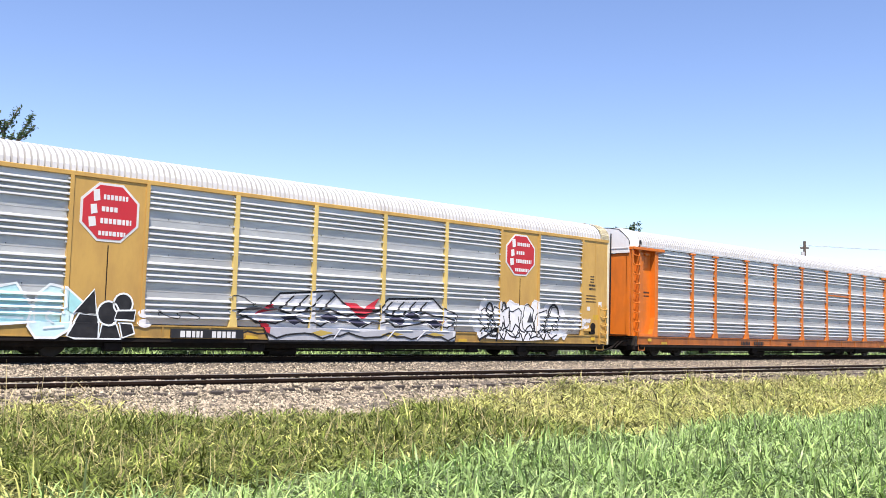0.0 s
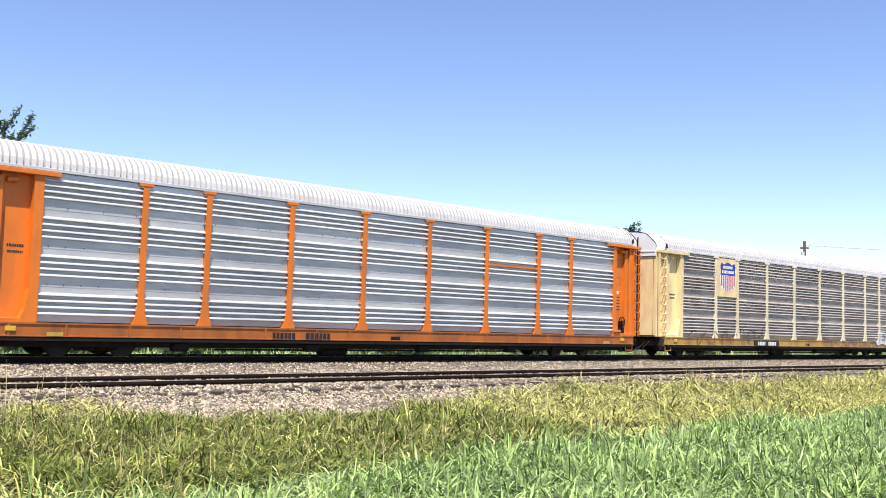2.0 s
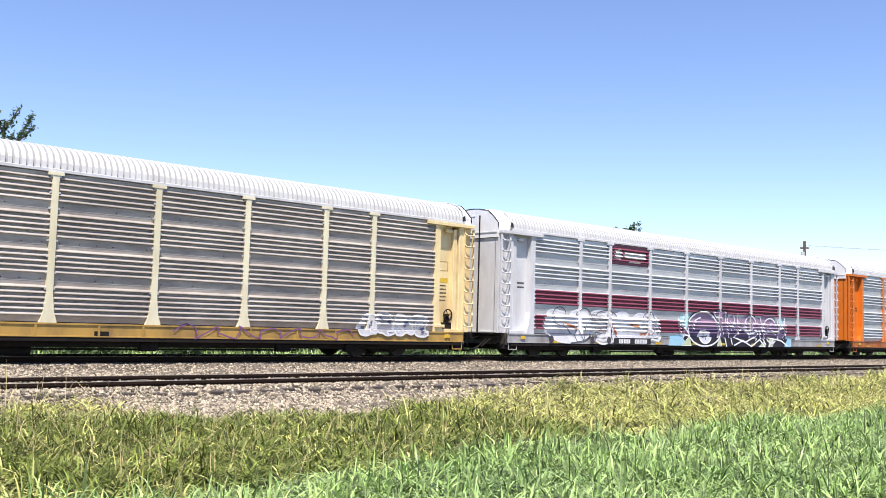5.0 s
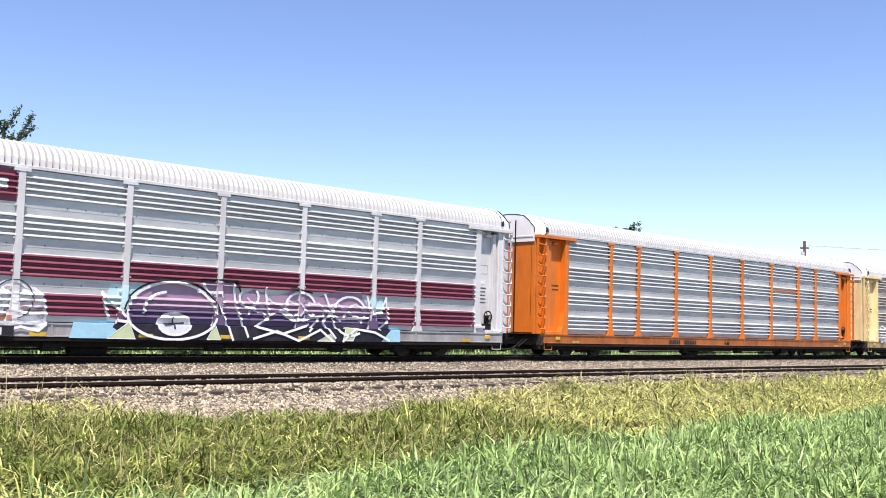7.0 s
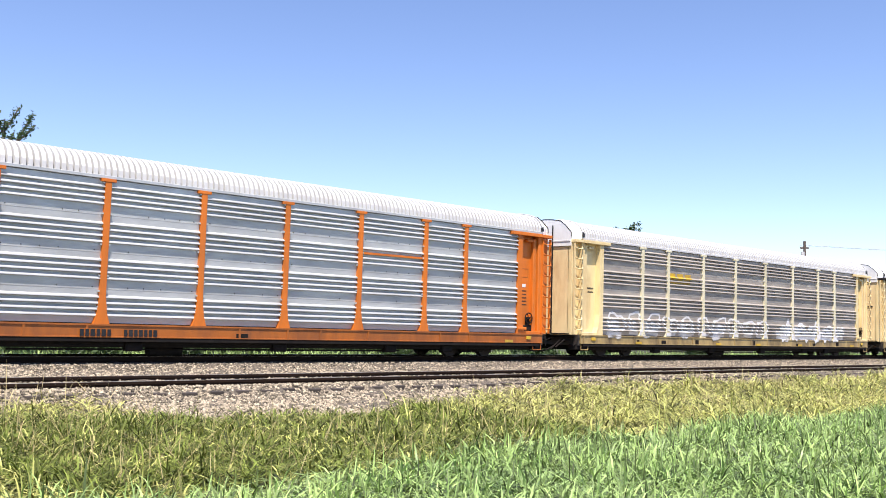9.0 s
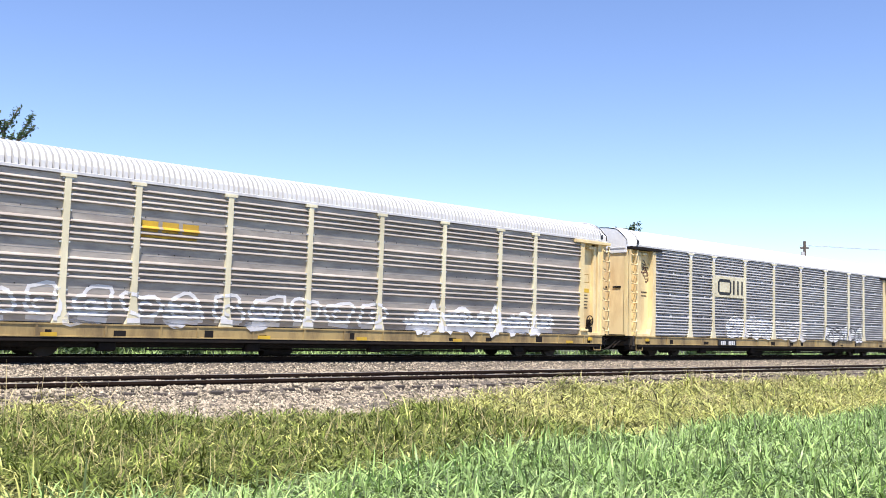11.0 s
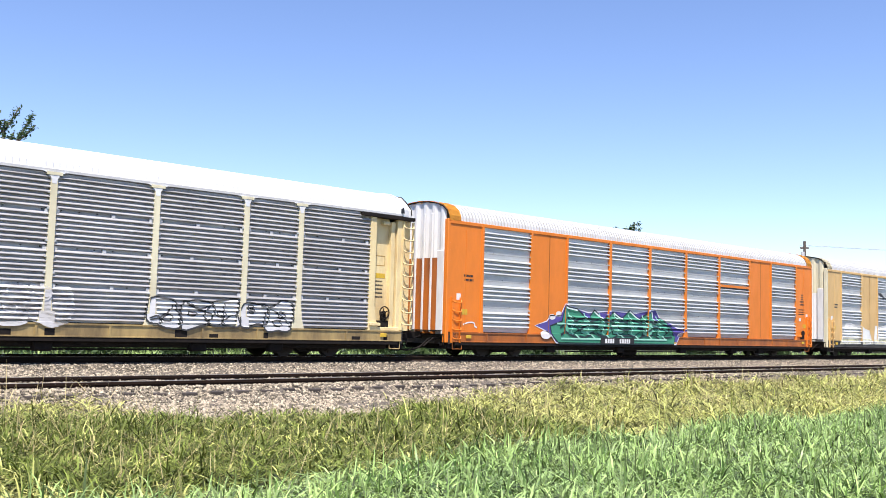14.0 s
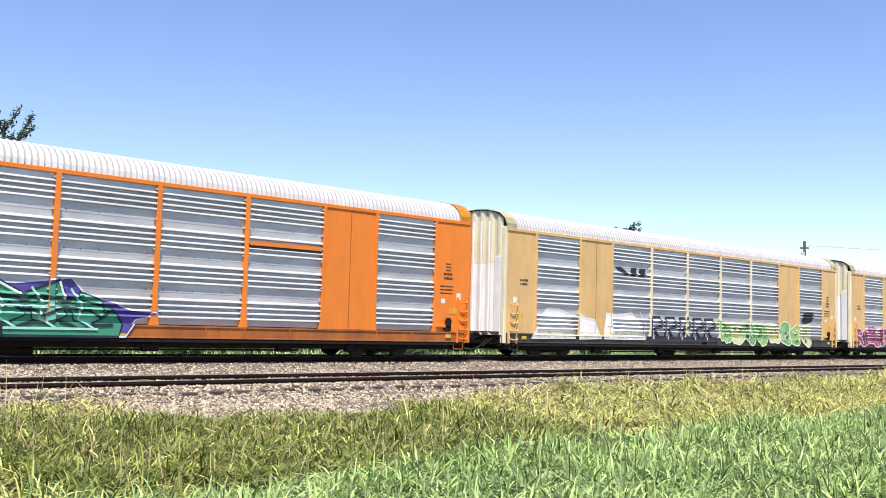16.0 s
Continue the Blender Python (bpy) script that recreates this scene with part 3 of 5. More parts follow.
def scribble(car, style, xa, xb, za, zb, rgb, seed, thick=0.04, loops=2.2):
    """A thin looping spray line along the lower side."""
    rng = random.Random(seed)
    bm, n = bmesh.new(), int((xb - xa) * 9)
    pts = []
    for i in range(n + 1):
        t = i / n
        w = loops * (xb - xa) * t * 3.1
        pts.append((xa + (xb - xa) * t + 0.16 * math.sin(w * 1.3 + seed), (za + zb) / 2 + (zb - za) * (0.36 * math.sin(w) + rng.uniform(-0.14, 0.14))))
    for i, q in enumerate(ribbon(pts, thick)):
        lay(bm, q, style, 0.006 + 0.0001 * i)
    tagged(part("graffiti_tag", weld(bm), spray(rgb), car, "thin scribbled spray-paint tag"), kind="stuff")


def bars(car, rows, mat, y, seed, name="stencil", label="unreadable stencilled lettering"):
    """Writing as plain bars. rows: (x0, x1, z, height)."""
    rng = random.Random(seed)
    for xa, xb, z, h in rows:
        bm = bmesh.new()
        x = xa
        while x < xb - h * 0.3:
            w = min(h * rng.uniform(0.5, 0.8), xb - x)
            box(bm, x, x + w, y - 0.003, y + 0.001, z, z + h)
            x += w + h * 0.22
        tagged(part(name, bm, mat, car, label), kind="stuff")


def arch(shrink=0.0):
    """Roof outline from the near eave to the far one (y, z)."""
    half = [(1.585, 4.80), (1.565, 4.98), (1.46, 5.19), (1.24, 5.37), (0.92, 5.485), (0.5, 5.56), (0.0, 5.585)]
    half = [(y * (1 - shrink), z - shrink * 1.2) for y, z in half]
    return [(-y, z) for y, z in half] + [(y, z) for y, z in half[-2::-1]]


def roof_skin(xa, xb, pitch, depth):
    bm = bmesh.new()
    prof = arch()
    n = int((xb - xa) / pitch)
    rings = []
    for i in range(n):
        x = xa + i * (xb - xa) / n
        p = (xb - xa) / n
        for dx, dz in ((0.0, 0.0), (0.64 * p, 0.0), (0.71 * p, depth), (0.93 * p, depth)):
            rings.append((x + dx, dz))
    rings.append((xb, 0.0))
    prev = None
    for x, d in rings:
        ring = []
        for y, z in prof:
            k = d / 1.6
            ring.append(bm.verts.new((x, y * (1 - k), z - d * 0.7)))
        if prev:
            for i in range(len(prof) - 1):
                bm.faces.new((prev[i], ring[i], ring[i + 1], prev[i + 1]))
        prev = ring
    return bm


def end_plate(bm, x, zlo, zhi_arch, inset, thick, ribs=0, narrow=1.0):
    """An end wall across the car with an arched top, and upright corrugations."""
    ys = np.linspace(-1.5 + inset, 1.5 - inset, max(17, ribs * 4 + 1))
    top = arch(0.006)
    ty, tz = [p[0] * narrow for p in top], [p[1] for p in top]
    front = []
    for i, y in enumerate(ys):
        out = 0.05 if ribs and i % 4 in (1, 2) else 0.0
        z1 = float(np.interp(y, ty, tz)) if zhi_arch is None else zhi_arch
        front.append((y, out, z1))
    s = 1 if x > 0 else -1
    lo = [bm.verts.new((x + s * o, y, zlo)) for y, o, z1 in front]
    hi = [bm.verts.new((x + s * o, y, z1)) for y, o, z1 in front]
    for i in range(len(lo) - 1):
        bm.faces.new((lo[i], lo[i + 1], hi[i + 1], hi[i]) if s > 0 else (lo[i + 1], lo[i], hi[i], hi[i + 1]))
    return bm


def truck_at(car, x):
    """A two-axle truck: side frames, bolster, springs, wheelsets."""
    bm = bmesh.new()
    for s in (-1, 1):
        y = s * 1.0
        prism(bm, [(-1.2, 0.36), (-1.1, 0.56), (-0.55, 0.62), (0.55, 0.62), (1.1, 0.56), (1.2, 0.36), (0.75, 0.34), (0.5, 0.16), (-0.5, 0.16), (-0.75, 0.34)], y - 0.08, y + 0.08)
        for k in (-1, 1):
            box(bm, 0.89 * k - 0.14, 0.89 * k + 0.14, y - 0.13, y + 0.13, 0.30, 0.56, 0.03)
            rod(bm, (0.14 * k, y - 0.11, 0.2), (0.14 * k, y - 0.11, 0.48), 0.07)
    box(bm, -0.2, 0.2, -1.1, 1.1, 0.40, 0.58, 0.03)
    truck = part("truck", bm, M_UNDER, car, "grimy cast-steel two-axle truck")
    truck.matrix_basis = pose(x, 0, 0)
    for k in (-1, 1):
        bm = bmesh.new()
        rod(bm, (0, -1.05, 0), (0, 1.05, 0), 0.075, sides=10)
        for s in (-1, 1):
            rod(bm, (0, s * 0.685, 0), (0, s * 0.82, 0), 0.40, sides=28)
            rod(bm, (0, s * 0.66, 0), (0, s * 0.69, 0), 0.425, sides=28)
            rod(bm, (0, s * 0.815, 0), (0, s * 0.85, 0), 0.16, 0.11, sides=14)
            for a in range(5):
                h = a * 1.2566
                box(bm, 0.27 * math.cos(h) - 0.03, 0.27 * math.cos(h) + 0.03, s * 0.80, s * 0.835, 0.27 * math.sin(h) - 0.03, 0.27 * math.sin(h) + 0.03)
        w = part("wheelset", bm, M_WHEEL, truck, "steel wheels on an axle")
        w.matrix_basis = pose(0.89 * k, 0, 0.40)
        WHEELS.append(w)


WHEELS, CARS = [], []


def coupler(car, s):
    bm = bmesh.new()
    box(bm, s * 13.3, s * 14.2, -0.13, 0.13, 0.62, 0.86, 0.03)
    prism(bm, [(s * 14.15, 0.55), (s * 14.45, 0.55), (s * 14.5, 0.7), (s * 14.45, 0.93), (s * 14.15, 0.93)], -0.2, 0.2)
    part("coupler", bm, M_UNDER, car, "grimy steel knuckle coupler")
    bm = bmesh.new()
    tube(bm, [(s * (13.5 + 0.95 * k / 8), -0.45 + 0.025 * k, 0.55 - 0.35 * math.sin(math.pi * (0.15 + 0.85 * k / 8) * 0.62)) for k in range(9)], 0.035)
    part("air_hose", bm, M_UNDER, car)


def underframe(car, mat_sill, dark_sill):
    """Flat car: side sills, centre sill, brake gear, trucks, couplers."""
    L = 13.75
    for s in (-1, 1):
        bm = bmesh.new()
        web = [(1.625, 0.88), (1.625, 0.835), (1.60, 0.83), (1.60, 0.56), (1.622, 0.555), (1.622, 0.525), (1.47, 0.525), (1.47, 0.88)]
        ends = [[bm.verts.new((x, s * y, z)) for y, z in web] for x in (-L + 0.45, L - 0.45)]
        for i in range(len(web)):
            j = (i + 1) % len(web)
            bm.faces.new((ends[0][i], ends[0][j], ends[1][j], ends[1][i]))
        bm.faces.new(ends[0]), bm.faces.new(ends[1])
        bmesh.ops.recalc_face_normals(bm, faces=bm.faces)
        part("side_sill", bm, mat_sill, car, "steel side sill with flanges")
        # Near-black strip: the shadowed bottom of the sill is put into its colour.
        part("lower_flange", box(bmesh.new(), -L + 0.6, L - 0.6, s * 1.608, s * 1.44, 0.41, 0.525, 0.01), M_UNDER, car, "dark lower flange of the sill, its shade put into the colour")
    rng = random.Random(len(CARS) * 7 + 1)
    pockets, ribs_ = bmesh.new(), bmesh.new()
    for q in range(17):
        x = -12.6 + q * 1.575 + rng.uniform(-0.3, 0.3)
        if mat_sill is M_CREAM_SILL and rng.random() < 0.6:
            box(pockets, x, x + rng.uniform(0.16, 0.4), -1.606, -1.59, 0.53, 0.53 + rng.uniform(0.12, 0.26))
        if rng.random() < 0.7:
            box(ribs_, x - 0.25, x - 0.19, -1.622, -1.595, 0.56, 0.84)
    tagged(part("sill_pocket", pockets if len(pockets.verts) else box(pockets, -0.2, 0.2, -1.606, -1.59, 0.55, 0.68), M_UNDER, car, "dark openings in the sill"), kind="stuff")
    tagged(part("sill_stiffener", ribs_, mat_sill, car), kind="stuff")
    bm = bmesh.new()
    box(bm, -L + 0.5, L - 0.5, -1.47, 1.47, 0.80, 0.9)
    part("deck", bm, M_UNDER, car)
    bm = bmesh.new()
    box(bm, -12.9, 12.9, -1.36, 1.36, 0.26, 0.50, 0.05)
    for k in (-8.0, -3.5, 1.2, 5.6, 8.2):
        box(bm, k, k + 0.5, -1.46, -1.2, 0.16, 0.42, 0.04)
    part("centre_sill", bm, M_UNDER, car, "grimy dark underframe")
    bm = bmesh.new()
    rod(bm, (-2.6, -0.9, 0.2), (-1.6, -0.9, 0.2), 0.18, sides=12)
    rod(bm, (-6.5, -1.1, 0.2), (6.5, -1.1, 0.2), 0.025, sides=6)
    part("brake_gear", bm, M_UNDER, car)
    for s in (-1, 1):
        truck_at(car, s * 10.05)
        coupler(car, s)
        bm = bmesh.new()
        box(bm, s * (L - 0.5), s * (L - 0.35), -1.55, 1.55, 0.45, 0.88, 0.01)
        part("end_sill", bm, M_DARK_SILL, car)
        bm = bmesh.new()
        tube(bm, [(s * 13.62, -1.5, 0.42), (s * 13.6, -1.5, 0.78), (s * 13.6, -0.5, 0.78), (s * 13.9, -0.25, 0.62)], 0.02, 5)
        part("uncoupling_lever", bm, M_UNDER, car, "dark uncoupling lever")
        bm = bmesh.new()
        for q in range(5):
            box(bm, s * (13.42 + 0.075 * q), s * (13.46 + 0.075 * q), -1.35, 1.35, 0.895, 0.93)
        part("end_platform", bm, M_GREY_PAINT if mat_sill is M_GREY_SILL else M_UNDER, car, "slatted crossover step")
        bm = bmesh.new()
        for q, (y, z) in enumerate(((-1.2, 0.66), (-0.95, 0.58), (0.7, 0.62))):
            rod(bm, (s * 12.9, y, z), (s * 13.7, y + 0.12, z + 0.05 * q), 0.03, sides=6)
            rod(bm, (s * 13.7, y + 0.12, z + 0.05 * q), (s * 14.0, y + 0.3, z - 0.3), 0.028, sides=6)
        box(bm, s * 13.0, s * 13.45, -1.5, -1.1, 0.28, 0.5, 0.03)
        tagged(part("brake_pipe", bm, M_UNDER, car, "grimy air pipes and valve box"), kind="stuff")
        part("warning_plate", box(bmesh.new(), s * 12.5 - 0.13, s * 12.5 + 0.13, -1.64, -1.615, 0.66, 0.78, 0.008), M_LETTER_YELLOW, car, "yellow warning plate on the sill")
        for y in (-1.58, 1.58):
            bm = bmesh.new()
            xs = (s * (L - 0.95), s * (L - 0.5))
            for x in xs:
                rod(bm, (x, y, 0.28), (x, y, 0.62), 0.016, sides=6)
            rod(bm, (xs[0], y, 0.28), (xs[1], y, 0.28), 0.018, sides=6)
            part("stirrup_step", bm, mat_sill, car)


def post(car, x, w, mat, foot, top, both=True, clips=(-1, 1)):
    """An upright with a flared foot and a small cap plate."""
    z0, z1 = 0.88, 4.72
    for s in (-1, 1) if both else (-1,):
        bm = bmesh.new()
        ya, yb = s * 1.615, s * 1.50
        ol = [(x - w / 2, z1), (x + w / 2, z1), (x + w / 2, z0 + 0.75), (x + w / 2 + foot * 0.35, z0 + 0.3), (x + w / 2 + foot, z0), (x - w / 2 - foot, z0), (x - w / 2 - foot * 0.35, z0 + 0.3), (x - w / 2, z0 + 0.75)]
        prism(bm, ol, ya, yb)
        if top:
            box(bm, x - w / 2 - top, x + w / 2 + top, s * 1.628, s * 1.5, z1 - 0.085, z1 - 0.005)
        part("post", bm, mat, car)
        if s < 0:
            bm = bmesh.new()
            for k in range(9):
                for e in clips:
                    z = 1.3 + k * 0.41
                    box(bm, x + e * (w / 2 + 0.03) - 0.025, x + e * (w / 2 + 0.03) + 0.025, -1.60, -1.53, z, z + 0.045)
            tagged(part("panel_fixing", bm, M_GALV, car), kind="stuff")


def ladder(car, x, mat, z0, z1, y, width=0.42, rungs=11):
    bm = bmesh.new()
    for k in (-1, 1):
        box(bm, x + k * width / 2 - 0.025, x + k * width / 2 + 0.025, y - 0.03, y + 0.05, z0, z1)
    lad = part("ladder", bm, mat, car, "painted steel ladder")
    for i in range(rungs):
        z = z0 + (i + 0.5) * (z1 - z0) / rungs
        bm = tube(bmesh.new(), [(x - width / 2, y - 0.02, z + 0.05), (x - width * 0.4, y - 0.08, z - 0.015), (x - width * 0.2, y - 0.1, z - 0.03), (x + width * 0.2, y - 0.1, z - 0.03), (x + width * 0.4, y - 0.08, z - 0.015), (x + width / 2, y - 0.02, z + 0.05)], 0.022)
        part("rung", bm, mat, lad)



def rivets(car, bays, style):
    """Rows of dark bolt heads and lap seams on the flats between the rib groups."""
    z0, z1 = PANEL_Z
    shares = sorted(RIBS[style][0])
    rng = random.Random(len(bays) + len(shares))
    rows = [(a + b) / 2 for a, b in zip(shares, shares[1:]) if b - a > 0.06] if style != "all" else [0.25, 0.5, 0.75]
    bolts, seams = bmesh.new(), bmesh.new()
    for share in rows:
        z = z1 - share * (z1 - z0)
        for a, b in zip(bays, bays[1:]):
            n = max(3, round((b - a) / 0.45))
            for i in range(n):
                if rng.random() < 0.45:
                    x = a + (i + 0.5) * (b - a) / n + rng.uniform(-0.03, 0.03)
                    box(bolts, x - 0.013, x + 0.013, SKIN, SKIN + 0.04, z - 0.013, z + 0.013)
            box(seams, a + 0.1, b - 0.1, SKIN + 0.008, SKIN + 0.045, z - 0.062, z - 0.05)
    tagged(part("bolt_head", bolts, M_UNDER, car, "small dark bolt heads"), kind="stuff")
    tagged(part("lap_seam", seams, M_UNDER if style == "all" else M_GALV_GREY, car), kind="stuff")
    if style == "all":
        pale = bmesh.new()
        for share in rows:
            z = z1 - share * (z1 - z0)
            for a, b in zip(bays, bays[1:]):
                for x in (a + 0.14, (a + b) / 2 + rng.uniform(-0.3, 0.3), b - 0.14):
                    box(pale, x - 0.05, x + 0.05, SKIN - 0.03, SKIN + 0.002, z - 0.11, z + 0.02)
        tagged(part("panel_clip", pale, M_GREY_PAINT, car, "pale clips along the panel seams"), kind="stuff")


def car_base(k, label):
    car = thing("autorack_car", label, "railway car", "autorack cars of the train")
    car.matrix_basis = pose(FIRST + PITCH * k, TRAIN_Y, 0)
    CARS.append((k, car))
    return car


def old_car(k, label, body, posts, sheets, style, sill, eave, roof_pitch=0.17, roof_depth=0.12, cap_grey=True):
    """The older kind: open rack with posts, recessed corner bays with ladders, smooth end doors, an overhanging roof."""
    car = car_base(k, label)
    underframe(car, sill, True)
    for a, b in zip(OLD_BAYS, OLD_BAYS[1:]):
        me = None
        for s in (-1, 1):
            if me is None:
                ob = part("side_panel", side_sheet(style, a + 0.02, b - 0.02), sheets, car, "horizontally ribbed steel side panel")
                me = ob.data
            else:
                ob = new("side_panel", me)
                ob.parent = car
                tagged(ob, "horizontally ribbed steel side panel")
                ob.matrix_basis = pose(a + b, 0, 0) @ pose(0, 0, 0, 0, 0, 180)
    for x in OLD_BAYS[1:-1]:
        post(car, x, 0.17, posts, 0.14, 0.12)
    if style == "all":   # rounded white plates where posts meet the eave
        for x in OLD_BAYS[1:-1]:
            arc = [(x + e * (0.06 + 0.28 * (1 - math.cos(radians(a)))), 4.72 - 0.3 * (1 - math.sin(radians(a)))) for e, turn in ((-1, range(90, -1, -15)), (1, range(0, 91, 15))) for a in turn]
            part("gusset", prism(bmesh.new(), arc, -1.619, -1.56), M_WHITE_SMOOTH, car, "white plate at the top of a post")
    rivets(car, OLD_BAYS, style)
    # eave rail and roof
    for s in (-1, 1):
        part("eave_rail", box(bmesh.new(), -13.2, 13.2, s * 1.60, s * 1.48, 4.715, 4.80, 0.008), eave, car)
    part("roof", roof_skin(-13.22, 13.22, roof_pitch, roof_depth), M_WHITE if roof_depth > 0.05 else M_WHITE_SMOOTH, car, "white arched roof of corrugated sheet")
    for s in (-1, 1):
        xe = s * 13.72
        door = part("end_door", end_plate(bmesh.new(), xe, 0.86, 4.42, 0.24, 0.05), M_ORANGE_DOOR if body is M_ORANGE else M_CREAM_DOOR if body is M_CREAM else body, car, "painted steel end door")
        half = [(1.40, 4.44), (1.40, 4.80), (1.39, 4.98), (1.1, 5.27), (0.84, 5.46), (0.4, 5.535), (0.0, 5.56)]
        hood = [(-y, z) for y, z in half] + [(y, z) for y, z in half[-2::-1]]
        bm = bmesh.new()
        face = [bm.verts.new((xe + s * 0.05, y, z)) for y, z in hood]
        back = [bm.verts.new((xe - s * 0.02, y, z)) for y, z in hood]
        bm.faces.new(face), bm.faces.new(back)
        for i in range(len(hood)):
            j = (i + 1) % len(hood)
            bm.faces.new((face[i], face[j], back[j], back[i]))
        bmesh.ops.recalc_face_normals(bm, faces=bm.faces)
        part("door_top", bm, M_DOOR_WHITE, door, "white chamfered top of the end door")
        bm = bmesh.new()
        tube(bm, [(xe + s * 0.04, y * 1.012, z + 0.01) for y, z in hood[1:-1]], 0.02, 5)
        part("door_seal", bm, M_UNDER, door, "dark rubber edge of the door top")
        bm = box(bmesh.new(), xe + s * 0.05, xe + s * 0.07, -1.36, 1.36, 4.62, 4.66)
        box(bm, xe + s * 0.05, xe + s * 0.065, -0.2, 0.7, 5.26, 5.29)
        box(bm, xe + s * 0.05, xe + s * 0.065, 0.67, 0.7, 4.66, 5.26)
        part("door_brace", bm, M_GREY_PAINT, door)
        if style == "all":
            for y in (-1.1, -0.5):
                part("door_handle", box(bmesh.new(), xe, xe + s * 0.04, y, y + 0.42, 2.93, 3.0, 0.008), M_UNDER, door, "dark door handle")
        else:
            part("lock_rod", rod(bmesh.new(), (xe + s * 0.06, -0.45, 0.9), (xe + s * 0.06, -0.45, 5.3), 0.03, sides=6), M_UNDER, door)
        part("corner_tube", rod(bmesh.new(), (xe + s * 0.03, 1.27, 0.9), (xe + s * 0.03, 1.27, 4.5), 0.06, sides=8), body, door)
        part("door_seam", box(bmesh.new(), xe, xe + s * 0.012, 0.18, 0.21, 0.9, 4.4), M_UNDER, door)
        bm = bmesh.new()
        prof = arch()
        rings = [[bm.verts.new((s * 13.2, y * 0.985, z)) for y, z in prof], [bm.verts.new((xe - s * 0.02, y * 0.985, z - 0.01)) for y, z in hood]]
        for r0, r1 in zip(rings, rings[1:]):
            for i in range(len(prof) - 1):
                bm.faces.new((r0[i], r1[i], r1[i + 1], r0[i + 1]))
        bmesh.ops.recalc_face_normals(bm, faces=bm.faces)
        part("roof_end", bm, M_WHITE_SMOOTH, car, "smooth white roof end above the door")
        bm = bmesh.new()
        hoop = [(y * 1.006, z + 0.012) for y, z in prof]
        tube(bm, [(s * 13.22, y, z) for y, z in hoop], 0.022)
        part("roof_hoop", bm, M_GREY_PAINT if cap_grey else M_UNDER, car)
        for y in (-1, 1):
            part("corner_wall", box(bmesh.new(), xe, s * 13.28, y * 1.42, y * 1.24, 0.88, 4.60), body, car)
            part("corner_column", box(bmesh.new(), s * 13.30, s * 13.05, y * 1.56, y * 1.22, 0.88, 4.6, 0.02), body, car)
            part("inner_column", box(bmesh.new(), s * 13.0, s * 12.82, y * 1.50, y * 1.22, 0.9, 4.5, 0.015), body, car)
            part("recess_wall", box(bmesh.new(), s * 12.86, s * 11.9, y * 1.36, y * 1.22, 0.88, 4.62, 0.01), body, car, "recessed corner panel")
            part("end_post", prism(bmesh.new(), [(s * 11.86, 4.68), (s * 12.10, 4.68), (s * 12.10, 1.7), (s * 12.18, 1.2), (s * 12.32, 0.88), (s * 11.86, 0.88)], y * 1.60, y * 1.3), body, car)
            # for style "all" the lintel is near-black: shadow under the roof put into colour
            part("lintel", box(bmesh.new(), xe + s * 0.02, s * 11.45, y * 1.66, y * 1.25, 4.585, 4.70, 0.01), M_UNDER if style == "all" else body, car)
            part("lintel_bracket", box(bmesh.new(), s * 12.45, s * 12.75, y * 1.55, y * 1.36, 4.36, 4.48, 0.03), body, car)
            part("kick_plate", box(bmesh.new(), s * 13.2, s * 11.95, y * 1.58, y * 1.25, 0.86, 0.98, 0.01), body, car)
        ladder(car, s * 13.5, body, 0.9, 4.55, -1.58, 0.44, 9)
        bm = prism(bmesh.new(), [(s * 13.28, 4.82), (s * 13.14, 4.82), (s * 13.16, 4.96), (s * 13.25, 5.02)], -1.612, -1.57)
        part("roof_bracket", bm, M_BLACK_PAINT, car)
        if s < 0:
            bars(car, [(-12.62, -12.2, 2.75, 0.07), (-12.6, -12.22, 2.60, 0.06)], M_BLACK_PAINT, -1.362, k)
        else:
            bars(car, [(12.3, 12.62, 1.95 + 0.13 * q, 0.05) for q in range(5)], M_BLACK_PAINT, -1.362, k)
            bm = bmesh.new()
            for q in loop_strip([(12.26, 3.02), (12.68, 3.02), (12.68, 3.34), (12.26, 3.34)], 0.03):
                prism(bm, q, -1.364, -1.355)
            part("notice_frame", weld(bm), M_ORANGE_SILL if body is M_ORANGE else M_YELLOW_SILL if body is M_CREAM else M_GREY_SILL, car, "painted outline of a notice")
            if body is M_CREAM:
                part("notice_plate", box(bmesh.new(), 12.24, 12.7, -1.366, -1.35, 2.6, 2.76), M_LETTER_YELLOW, car, "small yellow notice plate")
            else:
                part("notice_plate", box(bmesh.new(), 12.36, 12.56, -1.366, -1.35, 2.64, 2.76), M_LETTER_WHITE, car, "small white notice plate")
    # hand brake at one corner
    bm = bmesh.new()
    tube(bm, [(12.62 + 0.2 * math.cos(a * 0.3927), -1.5, 1.46 + 0.2 * math.sin(a * 0.3927)) for a in range(17)], 0.022)
    for a in range(4):
        rod(bm, (12.62, -1.49, 1.46), (12.62 + 0.2 * math.cos(a * 1.5708 + 0.4), -1.5, 1.46 + 0.2 * math.sin(a * 1.5708 + 0.4)), 0.016, sides=5)
    rod(bm, (12.62, -1.53, 1.46), (12.62, -1.36, 1.46), 0.05, sides=10)
    box(bm, 12.2, 12.86, -1.47, -1.3, 0.98, 1.2, 0.02)
    box(bm, 12.55, 12.75, -1.45, -1.3, 1.1, 1.5, 0.03)
    rod(bm, (12.5, -1.45, 0.7), (12.5, -1.45, 1.3), 0.03, sides=6)
    part("hand_brake", bm, M_UNDER, car, "dark hand brake wheel and gear")
